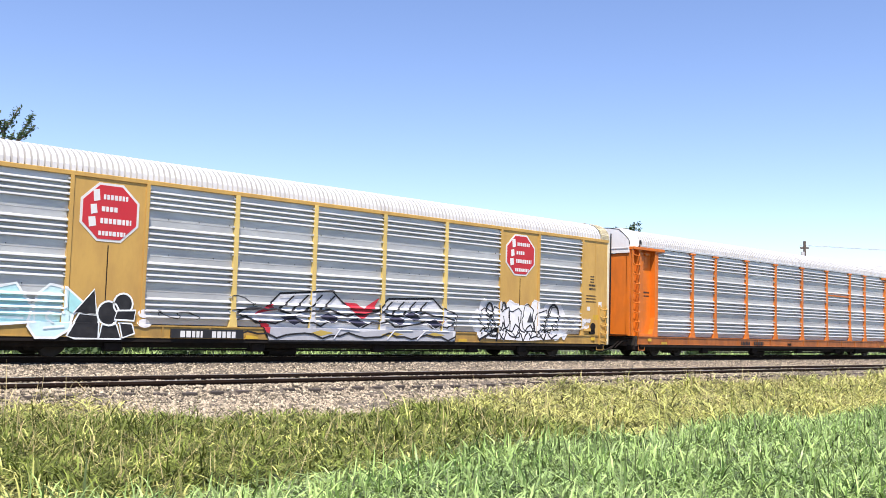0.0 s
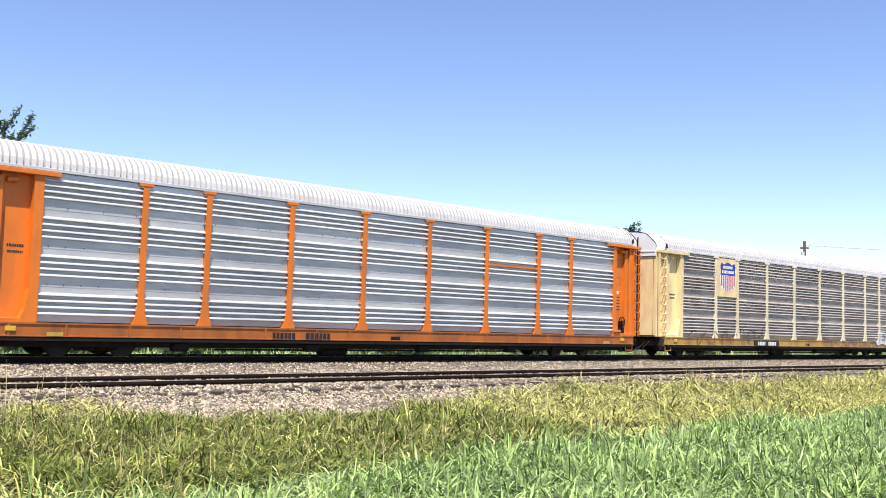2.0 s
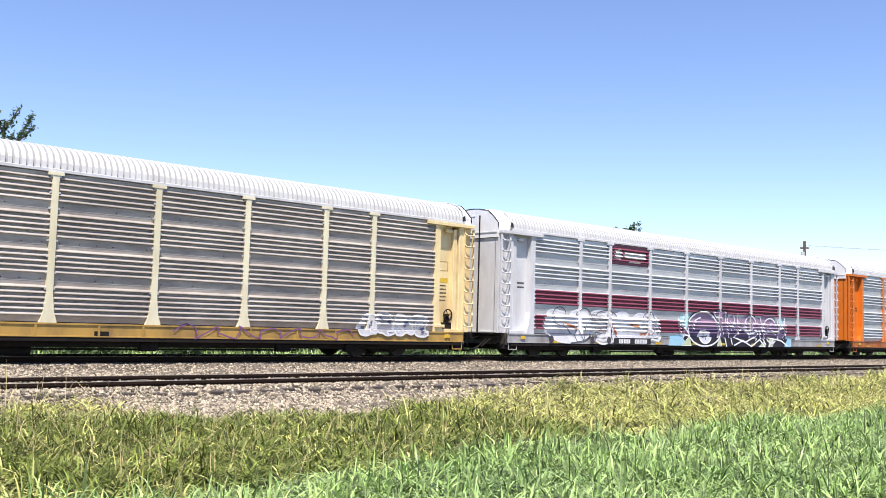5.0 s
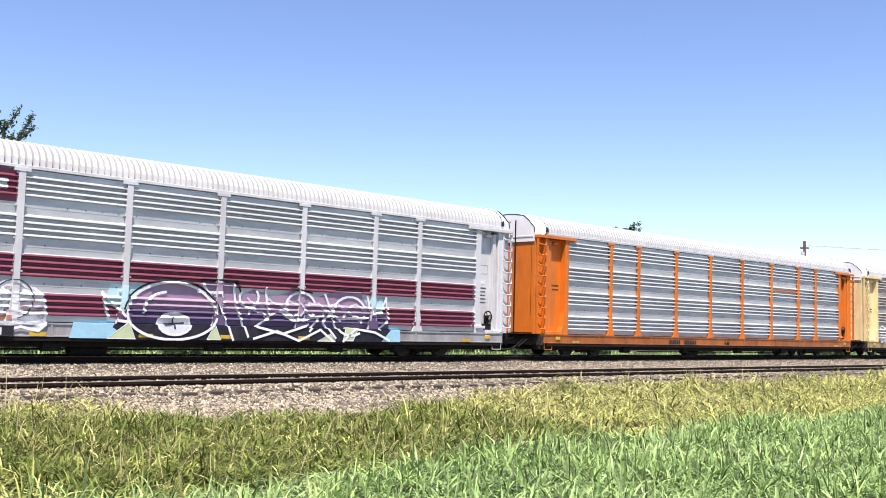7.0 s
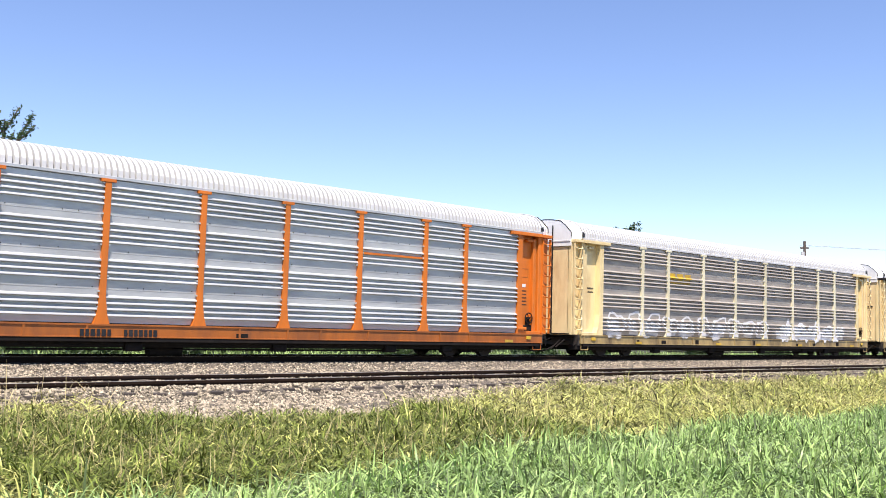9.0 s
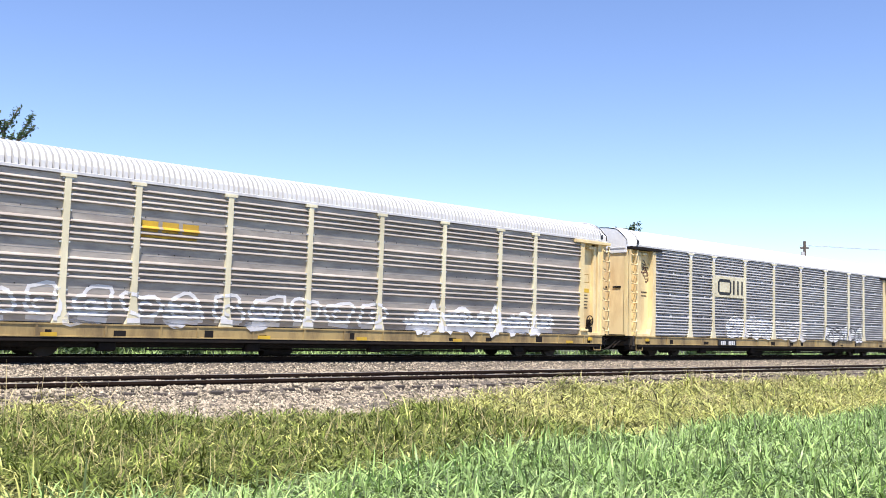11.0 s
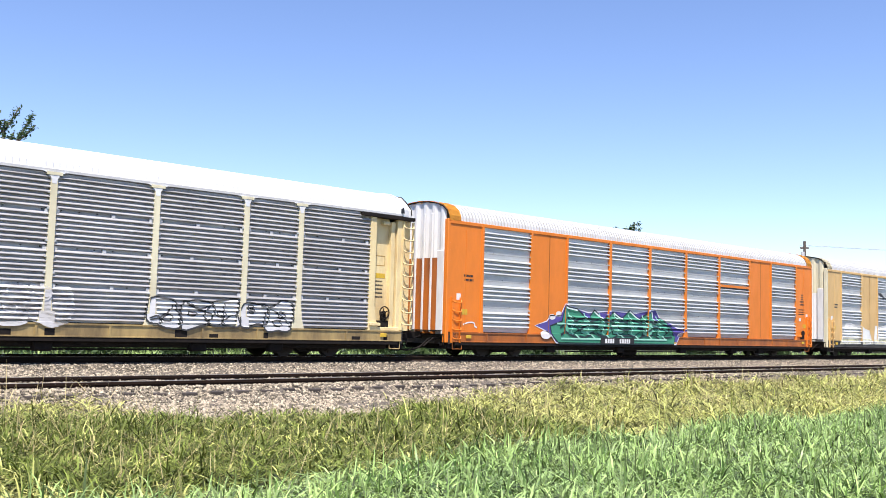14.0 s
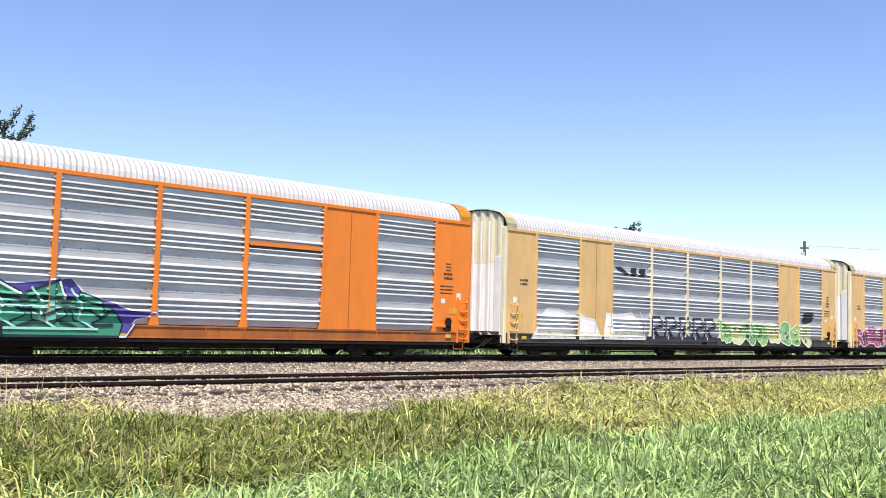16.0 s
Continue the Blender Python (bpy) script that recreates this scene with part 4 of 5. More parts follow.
    part("brake_step", box(bmesh.new(), 11.9, 12.34, -1.66, -1.4, 1.02, 1.12, 0.012), body, car, "small step below the hand brake")
    return car


def new_car(k, label, body, sheets, eave, cap, end_low, end_high, sill):
    """The newer kind: flush solid corner and door panels, ribbed end doors, a hooded roof end."""
    car = car_base(k, label)
    underframe(car, sill, False)
    E = 13.50
    for a, b in [(-11.84, -9.16)] + list(zip(NEW_BAYS, NEW_BAYS[1:])) + [(9.16, 11.84)]:
        me = None
        for s in (-1, 1):
            if me is None:
                ob = part("side_panel", side_sheet("four", a + 0.02, b - 0.02), sheets, car, "horizontally ribbed steel side panel")
                me = ob.data
            else:
                ob = new("side_panel", me)
                ob.parent = car
                tagged(ob, "horizontally ribbed steel side panel")
                ob.matrix_basis = pose(a + b, 0, 0) @ pose(0, 0, 0, 0, 0, 180)
    for x in NEW_BAYS[1:-1]:
        post(car, x, 0.14, M_POST_CREAM if body is M_TAN else M_YELLOW_POST if body is M_YELLOW else body, 0.07, 0.0)
    for x, e in ((-11.84, 1), (-9.16, -1), (-7.05, 1), (7.05, -1), (9.16, 1), (11.84, -1)):
        post(car, x, 0.1, body, 0.05, 0.0, clips=(e,))
    rivets(car, [-11.84, -9.16], "four"), rivets(car, NEW_BAYS, "four"), rivets(car, [9.16, 11.84], "four")
    for s in (-1, 1):
        for a, b in ((-E, -11.84), (-9.16, -7.05), (7.05, 9.16), (11.84, E)):
            part("solid_panel", box(bmesh.new(), a, b, s * 1.575, s * 1.50, 0.88, 4.72, 0.01), body, car, "solid painted steel side panel")
            bm = bmesh.new()
            mid = (a + b) / 2
            box(bm, mid - 0.012, mid + 0.012, s * 1.585, s * 1.57, 0.95, 4.68 if abs(mid) > 10 else 2.95 if body is M_YELLOW else 4.68)
            part("seam", bm, body if abs(mid) > 10 else M_UNDER if body is M_YELLOW else M_ORANGE_SILL if body is M_ORANGE_NEW else M_YELLOW_SILL, car)
        part("eave_rail", box(bmesh.new(), -E, E, s * 1.605, s * 1.48, 4.70, 4.82, 0.01), eave, car)
    part("roof", roof_skin(-E + 0.5, E - 0.5, 0.165, 0.13), M_WHITE, car, "white arched roof of corrugated sheet")
    for s in (-1, 1):
        xe = s * E
        bm = bmesh.new()
        rings = [[bm.verts.new((x, y * 1.012, z + 0.012)) for y, z in arch()] for x in (s * (E - 0.52), s * (E + 0.05))]
        for i in range(len(rings[0]) - 1):
            bm.faces.new((rings[0][i], rings[1][i], rings[1][i + 1], rings[0][i + 1]))
        bmesh.ops.solidify(bm, geom=bm.faces[:], thickness=0.03)
        part("roof_hood", bm, cap, car, "hood over the end door")
        # Added dark tube along the arch, standing in for the hood's shaded inner face.
        bm = bmesh.new()
        inner = [(y * 0.985, z - 0.03) for y, z in arch()]
        tube(bm, [(s * (E + 0.045), y, z) for y, z in inner], 0.024)
        part("hood_seal", bm, M_UNDER, car, "dark rim in place of the shade under the hood")
        for y in (-1, 1):
            part("corner_post", box(bmesh.new(), xe - s * 0.05, xe + s * 0.10, y * 1.59, y * 1.40, 0.5, 4.86, 0.02), body if end_low is not M_DOOR_WHITE else cap, car)
        bm = end_plate(bmesh.new(), xe - s * 0.02, 0.8, 3.5, 0.12, 0.05, 6)
        door = part("end_door", bm, end_low, car, "corrugated folding end door")
        bm = end_plate(bmesh.new(), xe - s * 0.016, 3.5, None, 0.12, 0.05, 6)
        part("door_top", bm, end_high, door, "upper part of the corrugated end door")
        bm = box(bmesh.new(), xe + s * 0.02, xe + s * 0.07, -1.36, -1.02, 0.8, 3.75, 0.01)
        part("hinge_panel", bm, M_DOOR_WHITE, door, "white hinge panel of the end door")
        for y in (-0.72, -0.3, 0.12, 0.54, 0.96):
            part("door_rib", box(bmesh.new(), xe, xe + s * 0.065, y, y + 0.085, 0.85, 5.1, 0.01), M_DOOR_WHITE, door, "white upright rib")
        ladder(car, s * 13.14, body, 0.5, 2.1, -1.63, 0.42, 5)
        bars(car, [(s * 12.5 - 0.25, s * 12.5 + 0.22, 2.85, 0.08), (s * 12.5 - 0.22, s * 12.5 + 0.22, 2.7, 0.08)], M_BLACK_PAINT, -1.578, k + 40)
        part("notice_plate", box(bmesh.new(), s * 12.75 - 0.2, s * 12.75 + 0.2, -1.582, -1.57, 1.5, 1.7), M_LETTER_YELLOW, car, "small yellow notice plate")
        part("notice_plate", box(bmesh.new(), s * 13.0 - 0.1, s * 13.0 + 0.1, -1.582, -1.57, 2.02, 2.24), M_LETTER_WHITE, car, "small white notice plate")
        if s > 0:
            bars(car, [(12.1, 12.75, 2.2 + 0.12 * q, 0.045) for q in range(3)] + [(12.35, 12.6, 3.0 + 0.11 * q, 0.05) for q in range(3)], M_BLACK_PAINT, -1.578, k + 60)
            part("notice_frame", box(bmesh.new(), 12.15, 12.35, -1.582, -1.57, 1.86, 2.02), M_LETTER_WHITE, car, "small white notice plate")
            bm = bmesh.new()
            bmesh.ops.create_cone(bm, cap_ends=True, segments=20, radius1=0.15, radius2=0.15, depth=0.03, matrix=pose(12.45, -1.66, 1.22, 90, 0, 0))
            box(bm, 12.3, 12.62, -1.65, -1.57, 0.92, 1.12, 0.02)
            box(bm, 12.4, 12.52, -1.65, -1.57, 1.1, 1.32, 0.02)
            part("hand_brake", bm, M_UNDER, car, "dark hand brake wheel and gear")
    part("brake_step", box(bmesh.new(), 11.9, 12.34, -1.66, -1.4, 1.02, 1.12, 0.012), body, car, "small step below the hand brake")
    return car


def number_plate(car, xa, xb, mat_back, mat_bars, seed):
    if mat_back:
        part("number_panel", box(bmesh.new(), xa, xb, -1.664, -1.60, 0.54, 0.79), mat_back, car, "dark panel with the car number")
    w = (xb - xa)
    bars(car, [(xa + 0.12 * w, xa + 0.42 * w, 0.56, 0.18), (xa + 0.55 * w, xa + 0.9 * w, 0.56, 0.18)], mat_bars, -1.666 if mat_back else -1.634, seed, "car_number", "car number as plain bars")


def reflectors(car, xs):
    for x in xs:
        part("reflector", box(bmesh.new(), x, x + 0.42, -1.634, -1.615, 0.54, 0.64), M_LETTER_YELLOW, car, "yellow reflective strip")


BLACK = (0.012, 0.012, 0.014)

# 0: yellow car with red octagon signs
car = new_car(0, "yellow autorack car with grey ribbed panels, red octagon signs and graffiti", M_YELLOW, M_GALV, M_YELLOW, M_POST_CREAM, M_DOOR_WHITE, M_DOOR_WHITE, M_YELLOW_SILL)
for cx in (-8.1, 8.1):
    for r, m, y, nm in ((0.84, M_LETTER_WHITE, -1.585, "sign"), (0.77, M_RED, -1.592, "sign_field")):
        c8 = [(cx + r * math.cos(radians(22.5 + 45 * i)) * 1.05, 3.82 + r * math.sin(radians(22.5 + 45 * i))) for i in range(8)]
        part(nm, prism(bmesh.new(), c8, y, y + 0.02), m, car, "red octagon sign with a white rim")
    bars(car, [(cx - 0.2, cx + 0.48, 4.16, 0.13), (cx - 0.24, cx + 0.2, 3.84, 0.13), (cx - 0.26, cx + 0.6, 3.52, 0.14), (cx - 0.3, cx + 0.45, 3.2, 0.12)],
         M_LETTER_WHITE, -1.594, 31, "sign_lettering", "white bars of the lettering on the sign")
    for i, (x, z, w, h) in enumerate(((-0.46, 4.08, 0.17, 0.34), (-0.52, 3.74, 0.17, 0.28), (-0.56, 3.4, 0.19, 0.29))):
        part("sign_initial", prism(bmesh.new(), [(cx + x, z), (cx + x + w, z + 0.05), (cx + x + w * 0.8, z + h), (cx + x - 0.03, z + h * 0.9)], -1.598, -1.59), M_LETTER_WHITE, car, "larger white bar of the lettering")
TURQUOISE, FOAM = (0.48, 0.76, 0.78), (0.82, 0.86, 0.86)
shape(car, "flush", [(-13.1, 0.75), (-13.1, 1.6), (-11.8, 1.5), (-10.8, 1.75), (-10.4, 1.85), (-10.15, 1.5), (-9.95, 1.25), (-9.9, 0.9), (-11.0, 0.8)], TURQUOISE, 0.004, FOAM, 0.07)
shape(car, "flush", [(-10.0, 1.2), (-9.85, 1.6), (-9.55, 1.86), (-9.15, 1.78), (-8.62, 1.36), (-8.95, 1.1), (-9.05, 0.72), (-9.4, 0.5), (-9.9, 0.5), (-10.1, 0.78)], (0.6, 0.82, 0.82), 0.009, FOAM, 0.07)
shape(car, "flush", [(-9.1, 1.72), (-8.68, 1.38), (-8.95, 1.12), (-9.15, 1.25)], (0.36, 0.7, 0.7), 0.02)
strokes(car, "flush", [[(-11.8, 1.25), (-10.3, 1.2)], [(-11.6, 1.0), (-10.2, 0.98)], ring(-9.4, 1.05, 0.22, 0.16, 30, 250), [(-9.2, 1.7), (-9.15, 1.3), (-9.35, 1.2)], [(-9.7, 0.75), (-9.2, 0.8)]], FOAM, 0.024, 0.06)
for pts in ([(-8.95, 1.15), (-8.42, 1.78), (-8.33, 1.12)], [(-9.12, 0.55), (-8.8, 1.14), (-8.28, 1.1), (-8.28, 0.49), (-8.9, 0.49)], [(-8.26, 0.49), (-8.2, 0.86), (-7.8, 0.88), (-7.66, 0.49)],
            [(-7.62, 0.52), (-7.72, 0.92), (-7.36, 0.9), (-7.28, 0.64)]):
    shape(car, "flush", pts, BLACK, 0.03, FOAM, 0.05)
for cx, cz, rx, rz in ((-8.02, 1.16, 0.3, 0.32), (-7.62, 1.42, 0.27, 0.28)):
    shape(car, "flush", ring(cx, cz, rx, rz)[:-1], BLACK, 0.04, FOAM, 0.05)
shape(car, "flush", [(-7.85, 1.0), (-7.78, 1.24), (-7.26, 1.26), (-7.3, 0.98)], BLACK, 0.05, FOAM, 0.05)
for cz in (1.18, 0.92):
    shape(car, "flush", ring(-6.98, cz, 0.2, 0.12)[:-1], (0.8, 0.78, 0.76), 0.006)
scribble(car, "flush", -6.7, -5.3, 1.05, 1.3, (0.06, 0.06, 0.06), 14, 0.03, 2.6)
STEEL = (0.66, 0.67, 0.69)
wild_outline = [(-4.35, 1.36), (-3.1, 1.45), (-2.6, 1.92), (-0.65, 2.08), (-0.2, 1.72), (0.5, 1.48), (1.2, 1.5), (1.7, 1.92), (3.7, 2.0), (4.1, 1.7), (4.85, 1.5), (4.7, 0.55), (-3.0, 0.5), (-3.25, 1.0)]
shape(car, "flush", wild_outline, STEEL, 0.004, BLACK, 0.06)
shape(car, "flush", [(-3.0, 0.52), (-3.2, 1.0), (-1.2, 0.95), (0.6, 0.82), (2.4, 0.95), (4.6, 0.9), (4.6, 0.55)], (0.44, 0.45, 0.48), 0.013)
for xa in (-1.6, 1.3, 3.2):
    shape(car, "flush", [(xa, 0.72), (xa + 0.5, 0.84), (xa + 1.0, 0.76), (xa + 0.5, 0.66)], (0.5, 0.36, 0.08), 0.017)
for pts in ([(-3.5, 1.28), (-2.9, 1.6), (-2.75, 1.42)], [(-0.15, 1.74), (0.35, 1.72), (0.6, 1.55), (1.3, 1.95), (0.95, 1.4), (0.5, 1.2)], [(3.5, 1.18), (4.2, 1.24), (3.9, 0.98)], [(-3.35, 1.1), (-2.95, 0.98), (-3.0, 0.62)]):
    shape(car, "flush", pts, (0.55, 0.03, 0.05), 0.018)
for cx, cz in ((-2.15, 1.12), (-0.75, 1.2), (0.35, 1.08), (2.05, 1.2), (2.75, 1.34), (3.75, 1.12)):
    shape(car, "flush", [(cx - 0.42, cz + 0.06), (cx, cz + 0.2), (cx + 0.42, cz), (cx + 0.1, cz - 0.16)], (0.05, 0.05, 0.09), 0.022, (0.66, 0.67, 0.7), 0.035)
slants = [[(x + 0.35, 1.92), (x, 1.6), (x - 0.3, 1.42)] for x in (-2.4, -1.9, -1.4, -0.9, 1.6, 2.1, 2.6, 3.1)]
strokes(car, "flush", slants + [wave(-4.1, 4.7, z, h, f, i) for i, (z, h, f) in enumerate(((1.4, 0.12, 4), (1.08, 0.14, 5), (0.68, 0.11, 5)))], BLACK, 0.028, 0.055)
strokes(car, "flush", [[(-2.6, 1.86), (-0.7, 2.0)], [(1.75, 1.86), (3.6, 1.92)], [(-3.0, 1.2), (-1.2, 1.38)], [(-0.6, 0.6), (-0.35, 0.9), (0.4, 0.86)], [(1.6, 0.6), (1.9, 0.88), (2.7, 0.9)], [(2.9, 0.6), (3.3, 0.9), (4.4, 0.9)]], (0.78, 0.78, 0.8), 0.033, 0.045)
scribble(car, "flush", -4.3, -3.4, 1.5, 1.85, (0.05, 0.05, 0.05), 3, 0.03, 2.0)
graffiti(car, "flush", 5.9, 10.7, 0.6, 2.15, 7, (0.78, 0.78, 0.78), [(0.82, 0.82, 0.82), (0.78, 0.78, 0.79)], (0.8, 0.8, 0.8), None, 33, 0.35, 0.16, 0.05, 3)
shape(car, "flush", [(6.1, 0.68), (6.0, 1.4), (6.6, 1.85), (7.4, 1.8), (8.2, 1.95), (9.0, 1.8), (9.8, 1.9), (10.4, 1.6), (10.3, 0.7), (8.4, 0.6)], (0.82, 0.82, 0.82), 0.03)
strokes(car, "flush", [wave(6.0, 10.4, 1.05, 0.25, 6, 5), wave(6.3, 10.2, 0.8, 0.22, 7, 8)], BLACK, 0.034, 0.055)
rng = random.Random(35)
letters = [blob(6.4 + 0.72 * i, 1.3 + 0.12 * (i % 2), 0.36, 0.42, rng, 0.45, 16) for i in range(6)]
strokes(car, "flush", [o + o[:1] for o in letters] + [[(6.2 + 0.8 * i, 0.65), (6.5 + 0.8 * i, 1.1), (6.4 + 0.8 * i, 1.5)] for i in range(5)], BLACK, 0.037, 0.04)
strokes(car, "flush", [ring(10.1, 1.65, 0.3, 0.36, -60, 200), ring(6.5, 1.7, 0.16, 0.26), ring(7.2, 1.8, 0.12, 0.2, 0, 200), [(5.9, 0.62), (6.9, 1.05), (6.8, 0.6)]], BLACK, 0.04, 0.08)
shape(car, "flush", [(8.5, 1.3), (8.7, 1.7), (8.82, 1.3)], (0.05, 0.05, 0.06), 0.04)
graffiti(car, "flush", 10.6, 12.3, 1.0, 1.6, 4, None, [(0.7, 0.7, 0.7)], (0.75, 0.75, 0.75), None, 5, 0.3, 0, 0.05, 1, faded=True)
number_plate(car, -6.2, -3.9, M_BLACK_PAINT, M_LETTER_WHITE, 2)
reflectors(car, (-4.1 + 0.3, 4.9, 1.6))

# 1 and 4: orange cars
for k in (1, 4):
    car = old_car(k, "orange autorack car with a white roof and clean silver ribbed panels", M_ORANGE, M_ORANGE, M_GALV, "four", M_ORANGE_SILL, M_GALV)
    number_plate(car, -5.2, -2.4, None, M_BLACK_PAINT, 3 + k)
    part("vent_strip", box(bmesh.new(), 4.42, 7.0, -1.60, -1.52, 3.33, 3.40), M_ORANGE, car, "orange strip across a panel")
    reflectors(car, (-11.6, 11.2))

# 2: cream car with a shield sign
car = old_car(2, "faded yellow autorack car with dusty panels and blue shield sign", M_CREAM, M_POST_CREAM, M_GALV_DUST, "six", M_YELLOW_SILL, M_GREY_PAINT)
part("sign_plate", box(bmesh.new(), -9.02, -7.22, -1.61, -1.55, 2.84, 4.66), M_CREAM, car, "pale yellow sign plate")
C, TOP = -8.08, 4.5   # middle and top edge of the shield
sh = [(C + x, TOP + z) for x, z in ((-0.68, -0.2), (-0.58, -0.03), (-0.36, -0.12), (0.0, 0.0), (0.36, -0.12), (0.58, -0.03), (0.68, -0.2), (0.62, -0.38), (0.66, -0.62), (-0.66, -0.62), (-0.62, -0.38))]
part("sign_shield", prism(bmesh.new(), sh, -1.618, -1.60), M_BLUE, car, "blue top of a shield emblem")
part("sign_backing", prism(bmesh.new(), [(C + x, TOP + z) for x, z in ((-0.66, -0.63), (0.66, -0.63), (0.7, -0.95), (0.56, -1.24), (0.3, -1.36), (0.0, -1.42), (-0.3, -1.36), (-0.56, -1.24), (-0.7, -0.95))], -1.613, -1.60), M_LETTER_WHITE, car, "white lower field of the emblem")
for i in range(7):
    x = C - 0.56 + i * 0.187
    drop = TOP - 1.38 + 0.3 * (abs(x - C) / 0.6) ** 2
    part("sign_stripe", box(bmesh.new(), x - 0.045, x + 0.045, -1.617, -1.60, drop, TOP - 0.64), M_RED, car, "red stripe of a shield emblem")
bars(car, [(C - 0.46, C + 0.46, TOP - 0.31, 0.13), (C - 0.54, C + 0.54, TOP - 0.54, 0.14)], M_LETTER_WHITE, -1.62, 12, "sign_lettering", "white bars of the lettering on the sign")
number_plate(car, -5.6, -3.2, M_BLACK_PAINT, M_LETTER_WHITE, 12)
graffiti(car, "six", 8.6, 11.6, 0.62, 1.5, 4, None, [(0.62, 0.6, 0.6), (0.5, 0.48, 0.48)], (0.75, 0.74, 0.73), (0.1, 0.12, 0.2), 41, 0.3, 0, 0.06, 2)
scribble(car, "six", -11.2, -7.4, 0.5, 1.25, (0.16, 0.06, 0.03), 5)
scribble(car, "six", -6.9, -4.6, 0.5, 1.5, (0.07, 0.06, 0.06), 9, 0.045)
scribble(car, "six", 2.2, 8.2, 0.5, 0.95, (0.2, 0.08, 0.2), 11)

# 3: silver car with maroon stripes
car = old_car(3, "silver autorack car with maroon stripes, maroon sign and colourful graffiti", M_GREY_PAINT, M_GREY_PAINT, M_GALV, "four", M_GREY_SILL, M_GREY_PAINT)
bm = bmesh.new()
for a, b in zip(OLD_BAYS, OLD_BAYS[1:]):
    for za, zb in ((2.02, 2.58), (1.06, 1.62)):
        lay(bm, [(a + 0.08, za), (b - 0.08, za), (b - 0.08, zb), (a + 0.08, zb)], "four", 0.003)
part("stripes", bm, M_MAROON, car, "maroon painted stripes along the panels")
bm = bmesh.new()
lay(bm, [(-7.05, 3.86), (-4.38, 3.86), (-4.38, 4.69), (-7.05, 4.69)], "four", 0.004)
part("sign_plate", bm, M_MAROON, car, "maroon sign with white lettering bars")
bm = bmesh.new()
lay(bm, blob(-6.55, 4.28, 0.24, 0.22, random.Random(3), 0.1), "four", 0.009)
lay(bm, [(-6.15, 4.16), (-4.62, 4.16), (-4.62, 4.42), (-6.15, 4.42)], "four", 0.009)
lay(bm, [(-5.8, 3.98), (-4.95, 3.98), (-4.95, 4.04), (-5.8, 4.04)], "four", 0.009)
part("sign_lettering", bm, M_LETTER_WHITE, car, "white bars of the lettering on the sign")
CHALK = (0.84, 0.84, 0.85)
rng = random.Random(12)
for i, (cx, rx) in enumerate(((-10.4, 0.75), (-9.1, 0.7), (-7.7, 0.8), (-6.3, 0.7), (-5.2, 0.65), (-4.2, 0.62))):
    shape(car, "four", blob(cx, 1.2 + 0.06 * (i % 2), rx, 0.62, rng, 0.22), CHALK if i % 2 else (0.78, 0.77, 0.77), 0.006 + 0.004 * (i % 3), CHALK, 0.07, faded=i % 3 == 2)
strokes(car, "four", [ring(-10.3, 1.6, 0.42, 0.36, 20, 300), ring(-8.8, 1.55, 0.5, 0.4, 0, 170), ring(-7.3, 1.62, 0.7, 0.28, 10, 170), ring(-4.3, 1.45, 0.48, 0.48, -80, 180), [(-9.8, 1.3), (-9.2, 1.05), (-8.9, 0.65), (-8.7, 1.3)],
                      [(-10.0, 1.2), (-9.5, 0.85), (-9.3, 0.6)], [(-8.2, 0.6), (-8.0, 1.0), (-7.6, 0.95)], [(-6.9, 1.0), (-6.6, 0.7)], [(-11.0, 0.9), (-8.3, 0.9)]], (0.08, 0.07, 0.08), 0.03, 0.032)
strokes(car, "four", [[(-9.9, 1.3), (-9.3, 1.15)], [(-7.0, 1.25), (-6.6, 0.95)], [(-5.6, 1.35), (-5.1, 1.3)], [(-4.9, 0.95), (-4.4, 1.0)]], (0.5, 0.2, 0.1), 0.036, 0.1)
for cx in (-8.35, -7.25, -10.9):
    shape(car, "four", ring(cx, 0.68, 0.14, 0.15)[:-1], (0.06, 0.05, 0.06), 0.034)
for xa, xb in ((-2.9, -1.6), (7.3, 8.3)):
    shape(car, "four", [(xa, 0.5), (xa + 0.1, 0.9), (xb, 1.0), (xb, 0.5)], (0.34, 0.6, 0.72), 0.005)
for xa, xb in ((-2.0, -0.8), (6.6, 7.6)):
    shape(car, "four", [(xa, 1.4), (xa + 0.2, 1.95), (xb, 1.9), (xb, 1.2)], (0.5, 0.74, 0.74), 0.004)
body = [(-1.75, 0.8), (-1.5, 1.15), (-0.9, 1.8), (-0.2, 2.06), (0.6, 1.98), (0.9, 2.12), (1.9, 2.14), (2.1, 1.75), (2.6, 2.0), (3.3, 1.8), (4.0, 2.02), (4.9, 1.85), (5.6, 2.06), (6.6, 2.08), (7.0, 1.6), (7.7, 1.4), (7.9, 0.9), (7.5, 0.5), (-1.2, 0.48)]
for lo, hi, rgb, lift in ((0.0, 0.92, (0.015, 0.012, 0.022), 0.008), (0.92, 1.32, (0.12, 0.08, 0.165), 0.010), (1.32, 3.0, (0.37, 0.25, 0.34), 0.012)):
    shape(car, "four", clip(clip(body, lo, True), hi, False), rgb, lift)
shape(car, "four", ring(0.05, 0.92, 0.5, 0.3)[:-1], (0.72, 0.72, 0.74), 0.022, CHALK, 0.07)
strokes(car, "four", [[(-0.25, 0.9), (0.35, 0.95)], [(0.0, 1.1), (0.05, 0.8)]], (0.06, 0.05, 0.06), 0.034, 0.05)
